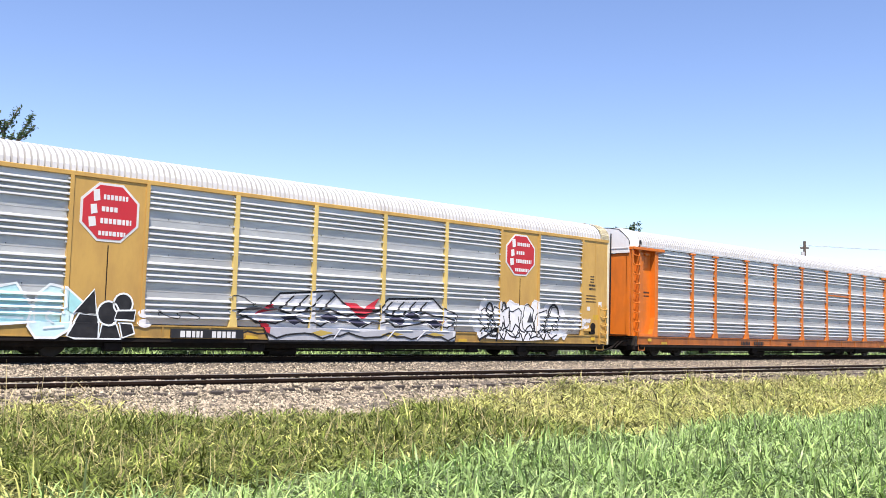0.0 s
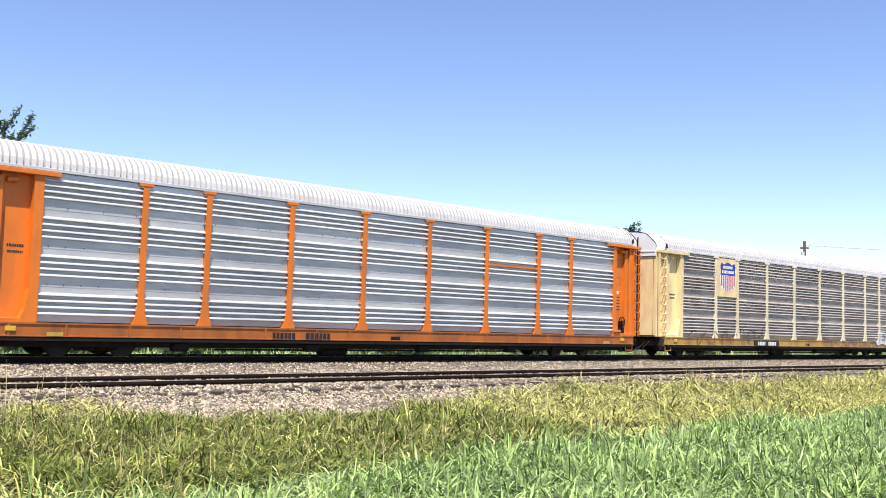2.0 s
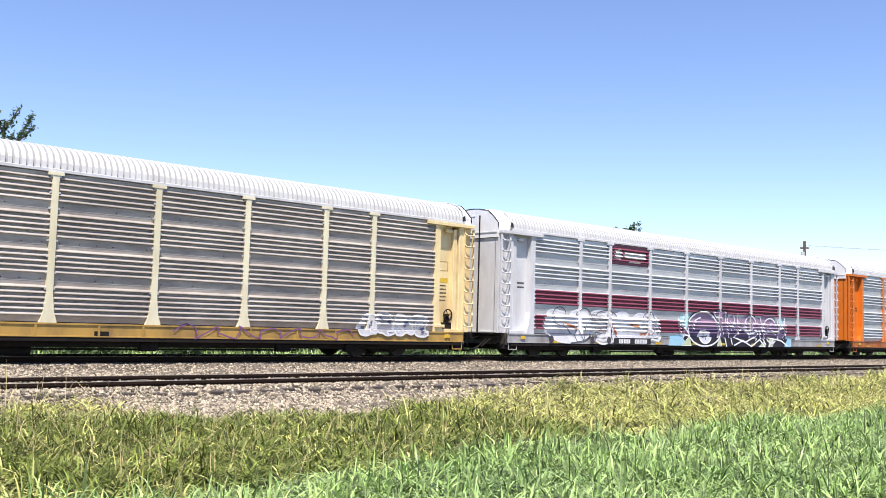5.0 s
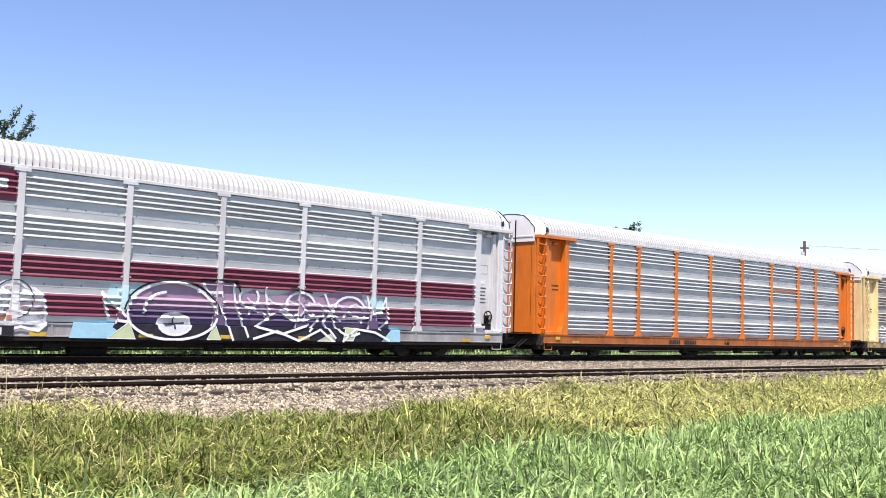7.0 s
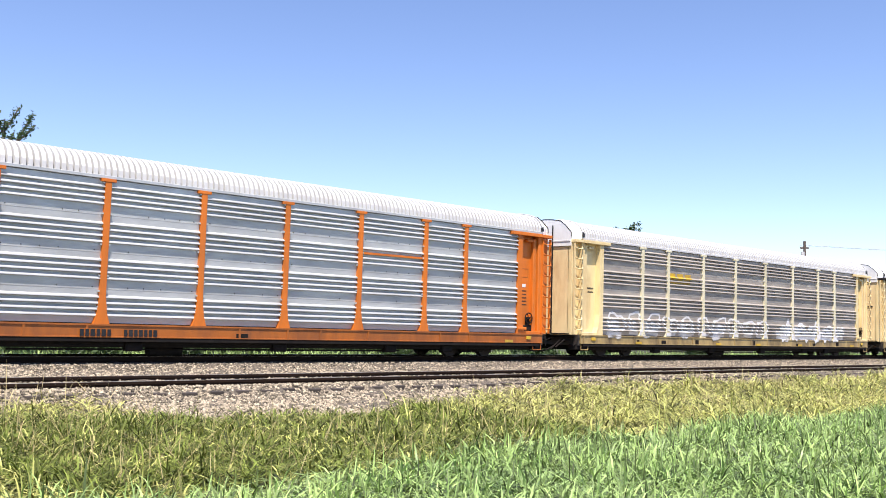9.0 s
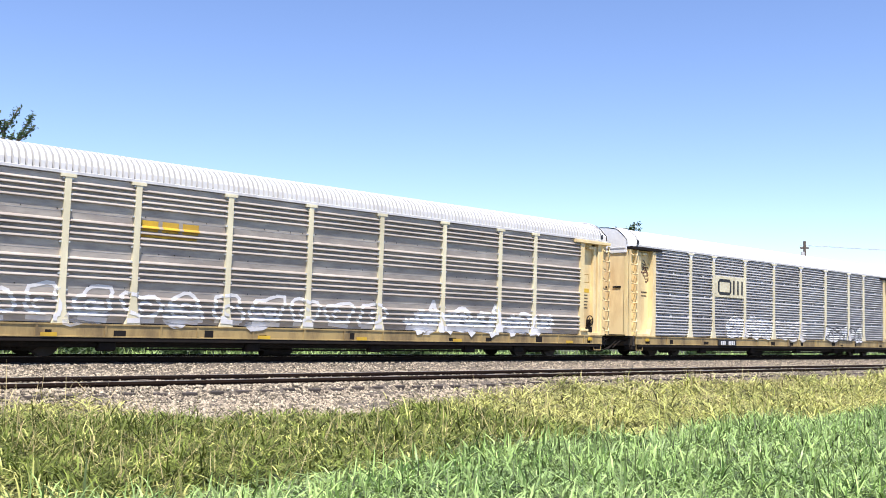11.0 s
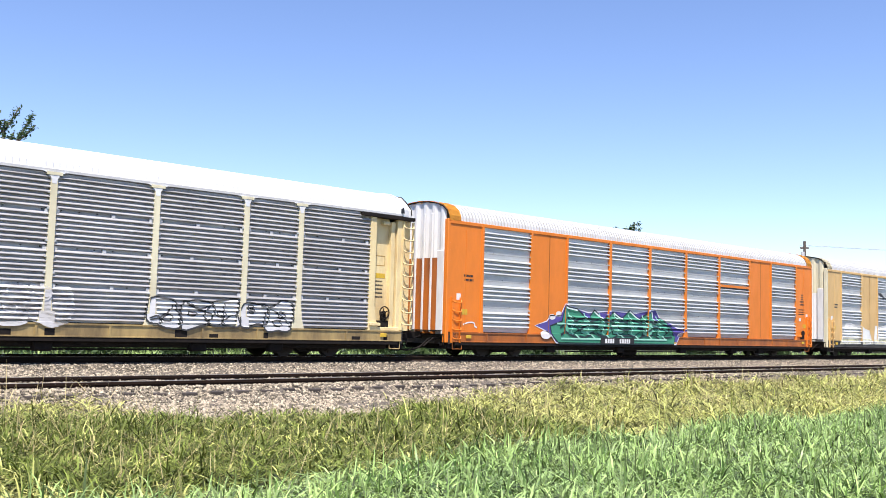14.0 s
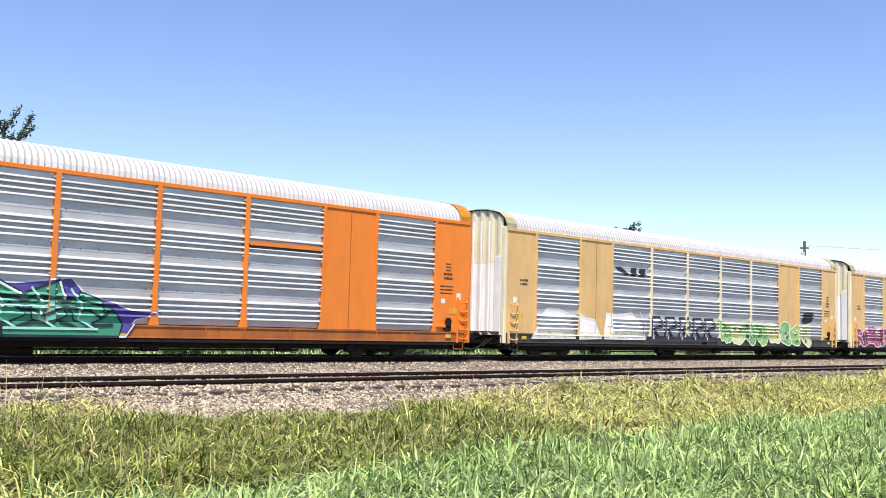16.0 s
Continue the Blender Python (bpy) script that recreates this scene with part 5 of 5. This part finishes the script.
strokes(car, "four", [ring(0.0, 1.15, 1.35, 0.92, 5, 178, 22), ring(0.0, 1.15, 1.35, 0.66, 182, 355, 22), ring(-0.1, 1.3, 0.75, 0.5, 100, 190), [(-1.4, 1.1), (-2.05, 1.72), (-1.85, 1.0), (-1.3, 0.95)], [(0.9, 2.08), (1.6, 1.2), (1.9, 0.5)],
                      [(1.9, 2.12), (2.0, 1.5), (2.4, 0.6)], [(0.75, 1.85), (1.5, 1.85), (1.6, 1.5)], ring(2.45, 1.75, 0.32, 0.3, 150, 400), [(3.0, 2.05), (3.15, 1.2), (2.7, 0.9), (3.6, 0.7), (4.6, 1.0)], ring(4.3, 1.55, 0.55, 0.42, 20, 330),
                      [(3.5, 1.4), (4.0, 1.1), (5.0, 1.25), (4.6, 0.8)], [(5.2, 1.95), (5.5, 1.4), (5.1, 1.1), (5.6, 0.6)], ring(6.2, 1.3, 0.7, 0.62, 30, 300), [(5.8, 1.2), (6.9, 1.25)], [(6.9, 1.95), (7.1, 1.4), (7.5, 1.45), (7.7, 1.95), (7.8, 1.2), (7.4, 0.9)],
                      [(2.6, 0.55), (3.4, 0.78), (4.2, 0.5), (5.0, 0.85), (5.5, 0.5)], [(5.9, 0.5), (6.4, 0.9), (7.2, 0.8), (7.8, 0.55)]], CHALK, 0.040, 0.075)
strokes(car, "four", [ring(0.0, 1.15, 1.46, 1.0, 10, 172, 22), [(0.85, 2.2), (2.0, 2.22), (2.15, 1.9)], [(3.9, 2.1), (4.7, 1.98)], [(5.6, 2.14), (6.7, 2.15)]], BLACK, 0.046, 0.05)
for pts in ([(-1.9, 0.5), (-1.3, 0.95), (-1.1, 0.5)], [(1.05, 0.5), (1.3, 0.95), (1.5, 0.5)], [(4.9, 0.5), (5.4, 0.72), (5.6, 0.5)], [(5.9, 0.52), (6.0, 0.95), (6.5, 0.9), (6.3, 0.52)]):
    shape(car, "four", pts, (0.55, 0.62, 0.36), 0.028, CHALK, 0.035)
strokes(car, "four", [wave(2.4, 6.8, 1.3, 0.2, 5, 2), wave(2.4, 7.2, 1.6, 0.16, 6, 4)], (0.66, 0.6, 0.7), 0.034, 0.06)
number_plate(car, -6.9, -4.3, M_BLACK_PAINT, M_LETTER_WHITE, 17)
reflectors(car, (-10.8, -8.1, -3.9, -1.0, 1.5, 4.2, 11.2))

# 5: dusty cream car
car = old_car(5, "faded cream autorack car with dusty dark ribbed panels and white graffiti", M_CREAM, M_POST_CREAM, M_GALV_DUST, "four", M_CREAM_SILL, M_GREY_PAINT)
bm = bmesh.new()
for i in range(3):
    lay(bm, [(-7.0 + i * 0.62, 3.42), (-6.5 + i * 0.62, 3.42), (-6.5 + i * 0.62, 3.72), (-7.0 + i * 0.62, 3.72)], "four", 0.006)
lay(bm, [(-7.0, 3.26), (-5.3, 3.26), (-5.3, 3.33), (-7.0, 3.33)], "four", 0.006)
part("sign_lettering", bm, M_LETTER_YELLOW, car, "yellow lettering bars on the panel")
rng = random.Random(61)
bubbles, hearts, dashes = [], [], []
for i in range(10):   # outlined bubble letters
    cx, wide = -10.9 + 1.34 * i, rng.uniform(0.42, 0.6)
    o = blob(cx, 1.44 + rng.uniform(-0.06, 0.06), wide, rng.uniform(0.3, 0.36), rng, 0.35)
    bubbles.append(o + o[:1])
    hearts.append(ring(cx + rng.uniform(-0.1, 0.1), 1.35, wide * 0.35, 0.14, rng.uniform(0, 90), rng.uniform(220, 400), 10))
    dashes.append([(cx - wide * 0.8, 0.98 + 0.03 * (i % 3)), (cx + wide * 0.7, 0.97 + 0.03 * (i % 2))])
strokes(car, "four", bubbles, (0.76, 0.75, 0.74), 0.006, 0.1)
strokes(car, "four", hearts, (0.66, 0.65, 0.64), 0.012, 0.08)
strokes(car, "four", dashes, (0.72, 0.7, 0.68), 0.01, 0.13)
for i in range(4):
    shape(car, "four", blob(-11.1 + 2.7 * i, 1.15, 0.5, 0.36, rng, 0.4), (0.62, 0.61, 0.6), 0.004, faded=True)
strokes(car, "four", [wave(2.6, 10.2, 1.3, 0.32, 8, 64, 60), wave(2.9, 9.9, 1.05, 0.28, 6, 65, 60), [(3.4, 0.9), (3.9, 1.9), (4.3, 0.95)], [(6.6, 0.95), (7.0, 1.85), (7.3, 1.0)], ring(5.3, 1.35, 0.4, 0.36), ring(8.6, 1.3, 0.42, 0.32), [(2.7, 0.98), (10.2, 1.0)]], (0.8, 0.79, 0.78), 0.008, 0.15)
for i in range(5):
    shape(car, "four", blob(3.5 + 1.5 * i, 1.2, 0.62, 0.34, rng, 0.35), (0.74, 0.73, 0.72), 0.004, faded=True)
reflectors(car, (-9.6, -3.2, 0.5, 4.8, 11.0))

# 6: cream car with a black emblem
car = old_car(6, "cream autorack car with grey ribbed panels, black emblem and white graffiti", M_CREAM, M_POST_CREAM, M_GALV_GREY, "all", M_CREAM_SILL, M_WHITE, 0.17, 0.012)
part("sign_plate", box(bmesh.new(), -7.08, -4.36, -1.6, -1.53, 2.82, 3.82, 0.006), M_POST_CREAM, car, "cream painted plate behind the emblem")
ring_outline = [(-6.72, 3.1), (-6.62, 3.0), (-5.76, 3.0), (-5.66, 3.1), (-5.66, 3.52), (-5.76, 3.62), (-6.62, 3.62), (-6.72, 3.52)]
bm = bmesh.new()
for q in loop_strip(ring_outline, 0.13):
    prism(bm, q, -1.608, -1.6)
part("sign_emblem", bm, M_BLACK_PAINT, car, "black rounded ring of the emblem")
for x in (-5.36, -4.98, -4.60):
    part("sign_bar", box(bmesh.new(), x - 0.065, x + 0.065, -1.608, -1.6, 2.98, 3.64), M_BLACK_PAINT, car, "black upright bar of the emblem")
graffiti(car, "all", -5.9, -1.7, 0.68, 2.1, 4, None, [(0.78, 0.77, 0.76), (0.74, 0.73, 0.72)], (0.7, 0.69, 0.68), None, 71, 0.22, 0, 0.06, 2, (0.84, 0.83, 0.82), faded=True)
graffiti(car, "all", -1.1, 2.1, 0.72, 2.0, 3, None, [(0.62, 0.6, 0.58)], (0.68, 0.66, 0.64), None, 72, 0.2, 0, 0.05, 1, faded=True)
graffiti(car, "all", 4.2, 8.9, 0.68, 1.75, 5, None, [(0.74, 0.73, 0.72), (0.68, 0.67, 0.66)], (0.05, 0.05, 0.05), None, 73, 0.25, 0.04, 0.05, 2)
bm = bmesh.new()
tag = [(-12.52 + 0.005 * i + 0.17 * math.sin(i * 0.5), 3.95 - 0.007 * i + 0.24 * math.cos(i * 0.31 + 0.4 * math.sin(i * 0.9))) for i in range(80)]
for i, q in enumerate(ribbon(tag, 0.04)):
    vs = [bm.verts.new((x, -1.364 - 0.0002 * (i % 12), z)) for x, z in q]
    bm.faces.new(vs)
part("graffiti_tag", bm, spray((0.12, 0.05, 0.03)), car, "dark scribbled tag on the corner panel")
number_plate(car, -6.8, -5.2, M_BLACK_PAINT, M_LETTER_WHITE, 18)

# 7: bright orange car
car = new_car(7, "bright orange autorack car with silver panels and green graffiti", M_ORANGE_NEW, M_GALV, M_ORANGE_NEW, M_HOOD, M_ORANGE_SILL, M_DOOR_WHITE, M_ORANGE_SILL)
MINT = (0.36, 0.72, 0.56)
shape(car, "flush", [(-8.9, 1.2), (-8.2, 1.38), (-8.0, 1.6), (-7.4, 1.6), (-7.1, 2.08), (-5.6, 1.78), (-4.0, 1.9), (-2.3, 1.86), (-0.9, 2.05), (-0.5, 1.62), (0.3, 1.45), (0.7, 1.28), (1.6, 1.2), (0.9, 1.0), (0.6, 0.55), (-7.7, 0.55), (-8.1, 0.95)], (0.09, 0.07, 0.3), 0.004, (0.75, 0.74, 0.82), 0.05)
green = [(-8.0, 1.2), (-7.3, 1.4), (-7.1, 2.0), (-6.3, 1.9), (-5.6, 1.5), (-5.2, 1.9), (-4.6, 1.55), (-3.9, 1.85), (-3.3, 1.6), (-2.8, 1.95), (-2.1, 1.6), (-1.2, 1.98), (-1.0, 1.55), (0.2, 1.3), (0.5, 0.95), (0.4, 0.55), (-7.5, 0.52), (-7.9, 0.8)]
shape(car, "flush", green, (0.045, 0.27, 0.16), 0.012, (0.012, 0.03, 0.035), 0.06)
for i in range(7):
    x = -7.2 + i * 1.05
    shape(car, "flush", [(x, 1.25), (x + 0.25, 1.7 - 0.12 * (i % 3)), (x + 0.8, 1.5), (x + 0.95, 1.05), (x + 0.5, 0.85), (x + 0.1, 0.95)], ((0.1, 0.42, 0.27), (0.16, 0.5, 0.34))[i % 2], 0.02, (0.012, 0.03, 0.035), 0.045)
strokes(car, "flush", [wave(-7.4, 0.2, 0.85, 0.14, 4, 1), wave(-7.4, 0.2, 1.2, 0.16, 5, 2), wave(-7.0, -0.6, 1.5, 0.12, 6, 3)], (0.012, 0.03, 0.035), 0.032, 0.075)
strokes(car, "flush", [[(x, 1.75), (x + 0.3, 1.35), (x + 0.2, 1.0), (x + 0.6, 0.75)] for x in (-6.9, -5.9, -4.9, -3.9, -2.9, -1.9, -0.9)] + [[(-7.6, 1.3), (-4.5, 1.32)], [(-4.2, 1.28), (-0.8, 1.34)], [(-7.4, 0.72), (-0.2, 0.74)]], MINT, 0.036, 0.06)
strokes(car, "flush", [[(-7.1, 1.95), (-6.3, 1.85)], [(-5.2, 1.82), (-4.7, 1.55)], [(-3.9, 1.8), (-3.4, 1.58)], [(-2.8, 1.9), (-2.2, 1.6)], [(-1.2, 1.92), (-1.05, 1.5)]], (0.72, 0.85, 0.8), 0.04, 0.06)
for cx, cz, r in ((-8.3, 0.85, 0.3), (-7.9, 1.55, 0.2), (-7.5, 1.68, 0.18)):
    shape(car, "flush", ring(cx, cz, r, r * 0.55)[:-1], (0.76, 0.72, 0.7), 0.012)
scribble(car, "flush", -12.7, -11.9, 0.95, 1.3, (0.78, 0.74, 0.7), 6, 0.05, 1.6)
number_plate(car, -4.9, -2.6, M_BLACK_PAINT, M_LETTER_WHITE, 19)
reflectors(car, (-5.8, -2.3, 0.2))
part("vent_strip", box(bmesh.new(), 4.35, 6.95, -1.60, -1.52, 3.30, 3.42), M_ORANGE_NEW, car, "orange strip across a panel")
# Black bar painted in for the shade below the strip.
part("vent_slot", box(bmesh.new(), 4.35, 6.95, -1.585, -1.52, 3.22, 3.29), M_BLACK_PAINT, car)

# 8 and 9: tan cars
car = new_car(8, "tan autorack car with silver ribbed panels and a row of graffiti", M_TAN, M_GALV, M_TAN, M_POST_CREAM, M_DOOR_WHITE, M_POST_CREAM, M_DARK_SILL)
bm = bmesh.new()
lay(bm, [(-6.85, 3.76), (-6.3, 3.5), (-5.85, 3.42), (-6.0, 3.62), (-6.4, 3.78)], "flush", 0.006)
lay(bm, [(-5.72, 3.42), (-5.3, 3.42), (-5.25, 3.78), (-5.67, 3.78)], "flush", 0.006)
lay(bm, [(-5.1, 3.42), (-4.65, 3.42), (-4.6, 3.78), (-5.05, 3.78)], "flush", 0.006)
part("sign_lettering", bm, M_BLACK_PAINT, car, "black emblem bars on the panel")
for pts in ([(-12.1, 0.72), (-11.7, 1.2), (-11.1, 1.9), (-10.4, 1.86), (-9.7, 1.66), (-9.45, 0.75)], [(-9.2, 0.72), (-9.15, 1.75), (-8.7, 1.55), (-8.2, 1.5), (-7.75, 0.75)], [(-7.6, 0.75), (-7.4, 1.8), (-6.6, 1.72), (-5.6, 1.85), (-5.0, 1.45), (-4.7, 0.75)]):
    shape(car, "flush", pts, (0.82, 0.82, 0.78), 0.006, (0.8, 0.8, 0.74), 0.07)
    shape(car, "flush", clip(pts, 1.0, False), (0.72, 0.7, 0.48), 0.016, faded=True)
strokes(car, "flush", [[(-11.6, 1.25), (-9.8, 1.3)], [(-7.3, 1.3), (-5.2, 1.35)], [(-11.9, 0.85), (-4.9, 0.86)], [(-5.0, 1.9), (-4.6, 1.4), (-4.7, 0.8)]], (0.86, 0.86, 0.84), 0.022, 0.05)
strokes(car, "flush", [[(x, 0.72), (x + 0.05, 1.7), (x + 0.7, 1.72), (x + 0.85, 1.35), (x + 0.15, 1.2), (x + 0.8, 0.75)] for x in (-4.2, -3.1, -2.0, -0.9, 0.1)] + [[(-4.5, 0.72), (1.1, 0.74)]], (0.03, 0.03, 0.05), 0.012, 0.13)
strokes(car, "flush", [[(x + 0.1, 0.8), (x + 0.15, 1.6), (x + 0.65, 1.62)] for x in (-4.2, -3.1, -2.0, -0.9, 0.1)], (0.6, 0.58, 0.66), 0.018, 0.09)
shape(car, "flush", [(9.6, 1.75), (9.7, 2.3), (10.9, 2.35), (10.8, 1.9), (10.3, 1.7)], (0.03, 0.03, 0.03), 0.006)
graffiti(car, "flush", 1.3, 10.5, 0.5, 1.8, 8, None, [(0.26, 0.52, 0.16), (0.66, 0.72, 0.36), (0.16, 0.42, 0.16)], (0.75, 0.8, 0.55), (0.08, 0.13, 0.08), 93, 0.35, 0.08, 0.06, 3)
car = new_car(9, "tan autorack car with silver ribbed panels and maroon graffiti", M_TAN, M_GALV, M_TAN, M_POST_CREAM, M_DOOR_WHITE, M_POST_CREAM, M_DARK_SILL)
graffiti(car, "flush", -12.8, -4.0, 0.5, 1.8, 6, None, [(0.3, 0.05, 0.12), (0.45, 0.1, 0.2)], (0.75, 0.6, 0.65), BLACK, 94, 0.35, 0.1, 0.06, 3)


# ---- trees and pole behind the line ----
def tree(name, x, y, h, spread, seed, leaves, leaf, label, lean=0.0, crown_base=0.3, airy=0.5, wild=0.75, tufted=False):
    rng = random.Random(seed)
    t = thing(name, label, "tree")
    t.matrix_basis = pose(x, y, -0.65)
    bm = bmesh.new()
    rod(bm, (0, 0, 0), (lean * 0.4, 0, h * 0.3), h * 0.028, h * 0.021, 10)
    tips = []

    def grow(p, d, length, r, level):
        q = p + d * length
        rod(bm, p, q, r, r * 0.6, 6)
        if level >= 2:
            tips.append((q, d, length))
        if level >= 4:
            return
        for _ in range(3 if level < 3 else 2):
            nd = (d + Vector((rng.uniform(-1, 1), rng.uniform(-1, 1), rng.uniform(-0.35, 0.65))) * wild).normalized()
            grow(p + d * length * rng.uniform(0.55, 1.0), nd, length * rng.uniform(0.6, 0.8), r * 0.6, level + 1)
    base = Vector((lean * 0.4, 0, h * crown_base))
    for i in range(5):
        a = i * 1.2566 + rng.uniform(-0.3, 0.3)
        grow(base + Vector((0, 0, h * 0.05 * i)), Vector((math.cos(a) * spread, math.sin(a) * spread, 0.9 - 0.1 * i)).normalized(), h * 0.23, h * 0.013, 1)
    grow(base, Vector((lean * 0.1, 0, 1)).normalized(), h * 0.28, h * 0.018, 1)
    part("trunk", bm, M_BARK, t, "grey-brown trunk and limbs")
    nrng = np.random.default_rng(seed)
    P = np.array([p for p, d, l in tips])
    k = nrng.integers(0, len(P), leaves)
    if tufted:   # leaves sit close along the last twigs
        Q = np.array([p - d * l * 0.75 for p, d, l in tips])
        u = nrng.random((leaves, 1))
        c = P[k] * u + Q[k] * (1 - u) + nrng.normal(0, h * 0.0055, (leaves, 3))
    else:
        c = P[k] + nrng.normal(0, h * 0.035 * airy * 2, (leaves, 3))
    a = nrng.normal(0, 1, (leaves, 3))
    a /= np.linalg.norm(a, axis=1)[:, None]
    b = np.cross(a, nrng.normal(0, 1, (leaves, 3)))
    b /= np.linalg.norm(b, axis=1)[:, None]
    s = nrng.uniform(0.6, 1.4, (leaves, 1)) * leaf
    V = np.stack([c - a * s, c + b * s * 0.45, c + a * s, c - b * s * 0.45], 1).reshape(-1, 3)
    F = np.arange(4 * leaves).reshape(-1, 4)
    me = raw_mesh("crown", V, F, M_LEAF)
    ob = new("crown", me)
    ob.parent = t
    tagged(ob, "loose crown of small dark green leaves")
    return t


tree("tree", 11.75, 40.0, 12.4, 1.0, 5, 17000, 0.07, "slender tree with a loose dark green crown behind the tracks", 0, 0.16, 0.6, tufted=True)
tree("tree_beyond", 109.6, 80.0, 16.2, 0.05, 9, 4200, 0.14, "slim distant dark green tree behind the train", 0, 0.3, 0.13, 0.14)
tree("tree_beyond", 111.4, 81.0, 15.8, 0.05, 14, 3000, 0.14, "slim distant dark green tree behind the train", 0, 0.3, 0.13, 0.14)
tree("tree_beyond", 30.0, 95.0, 5.0, 1.2, 12, 5000, 0.2, "low bushy tree behind the tracks", 0, 0.2)


def shrub(x, y, h, seed):
    rng = np.random.default_rng(seed)
    n = 1600
    t = thing("shrub", "low dark green shrub behind the tracks", "shrub", "shrubs behind the tracks")
    t.matrix_basis = pose(x, y, -0.62)
    bm = bmesh.new()
    for i in range(5):
        a = i * 1.25
        rod(bm, (0, 0, 0), (math.cos(a) * h * 0.4, math.sin(a) * h * 0.4, h * 0.7), 0.02, 0.008, 5)
    part("stems", bm, M_BARK, t)
    th, r = rng.uniform(0, 6.28, n), np.sqrt(rng.random(n)) * h * 0.75
    z = rng.random(n) * h * (1 - 0.5 * (r / (h * 0.75)) ** 2) * (0.8 + 0.3 * np.sin(3 * th))
    c = np.stack([r * np.cos(th), r * np.sin(th), z], 1)
    a, b = rng.normal(0, 0.09, (n, 3)), rng.normal(0, 0.05, (n, 3))
    V = np.stack([c - a, c + b, c + a, c - b], 1).reshape(-1, 3)
    ob = new("foliage", raw_mesh("foliage", V, np.arange(4 * n).reshape(-1, 4), M_LEAF))
    ob.parent = t


for i in range(14):
    shrub(8 + i * 6.5 + 2 * math.sin(i * 2.1), 33.5 + 3 * math.sin(i * 1.3), 0.9 + 0.5 * abs(math.sin(i * 1.7)), 100 + i)

for i in range(16):
    shrub(13 + i * 2.1 + math.sin(i * 2.7), 43.5 + 1.5 * math.sin(i * 1.9), 2.2 + 1.1 * abs(math.sin(i * 1.3)), 200 + i)

pole = thing("utility_pole", "wooden utility pole with a crossarm and wires far behind the train", "utility pole")
pole.matrix_basis = pose(140.4, 70.0, -0.6, 0, 0, -55)
part("shaft", rod(bmesh.new(), (0, 0, 0), (0, 0, 15.95), 0.24, 0.2, 10), M_POLE, pole)
arm = part("crossarm", box(bmesh.new(), -0.62, 0.62, -0.09, 0.09, 14.78, 15.02), M_POLE, pole)
for x in (-0.68, -0.3, 0.3, 0.68):
    part("insulator", rod(bmesh.new(), (x, 0, 15.05), (x, 0, 15.3), 0.05, 0.03, 8), M_GREY_PAINT, arm)
part("transformer", rod(bmesh.new(), (-0.3, -0.3, 13.3), (-0.3, -0.3, 14.3), 0.28, 0.28, 12), M_GREY_PAINT, pole)
for x, z in ((-0.68, 15.3), (0.3, 15.3), (0.68, 15.3)):
    bm = bmesh.new()
    for i in range(12):
        f = lambda t: (x + 80 * t, 0, z - 4 * 1.2 * t * (1 - t))
        rod(bm, f(i / 12), f((i + 1) / 12), 0.016, sides=4)
    part("wire", bm, M_WIRE, pole)


def degrees_rolled(t):
    ts, ss = [r[0] for r in ROLLED], [r[1] for r in ROLLED]
    return math.degrees(float(np.interp(t, ts, ss)) / 0.40)


def motions():
    for k, c in CARS:
        walk(c, [(t, pose(FIRST + PITCH * k - s, TRAIN_Y, 0)) for t, s in ROLLED])
    # Wheels roll with the train: one row for each thirtieth of a second.
    times = [i / FPS for i in range(16 * FPS + 1)]
    turned = [degrees_rolled(t) for t in times]
    for w in WHEELS:
        x, y, z = w.matrix_basis.translation
        walk(w, [(t, pose(x, y, z, 0, -a, 0)) for t, a in zip(times, turned)])


motions()
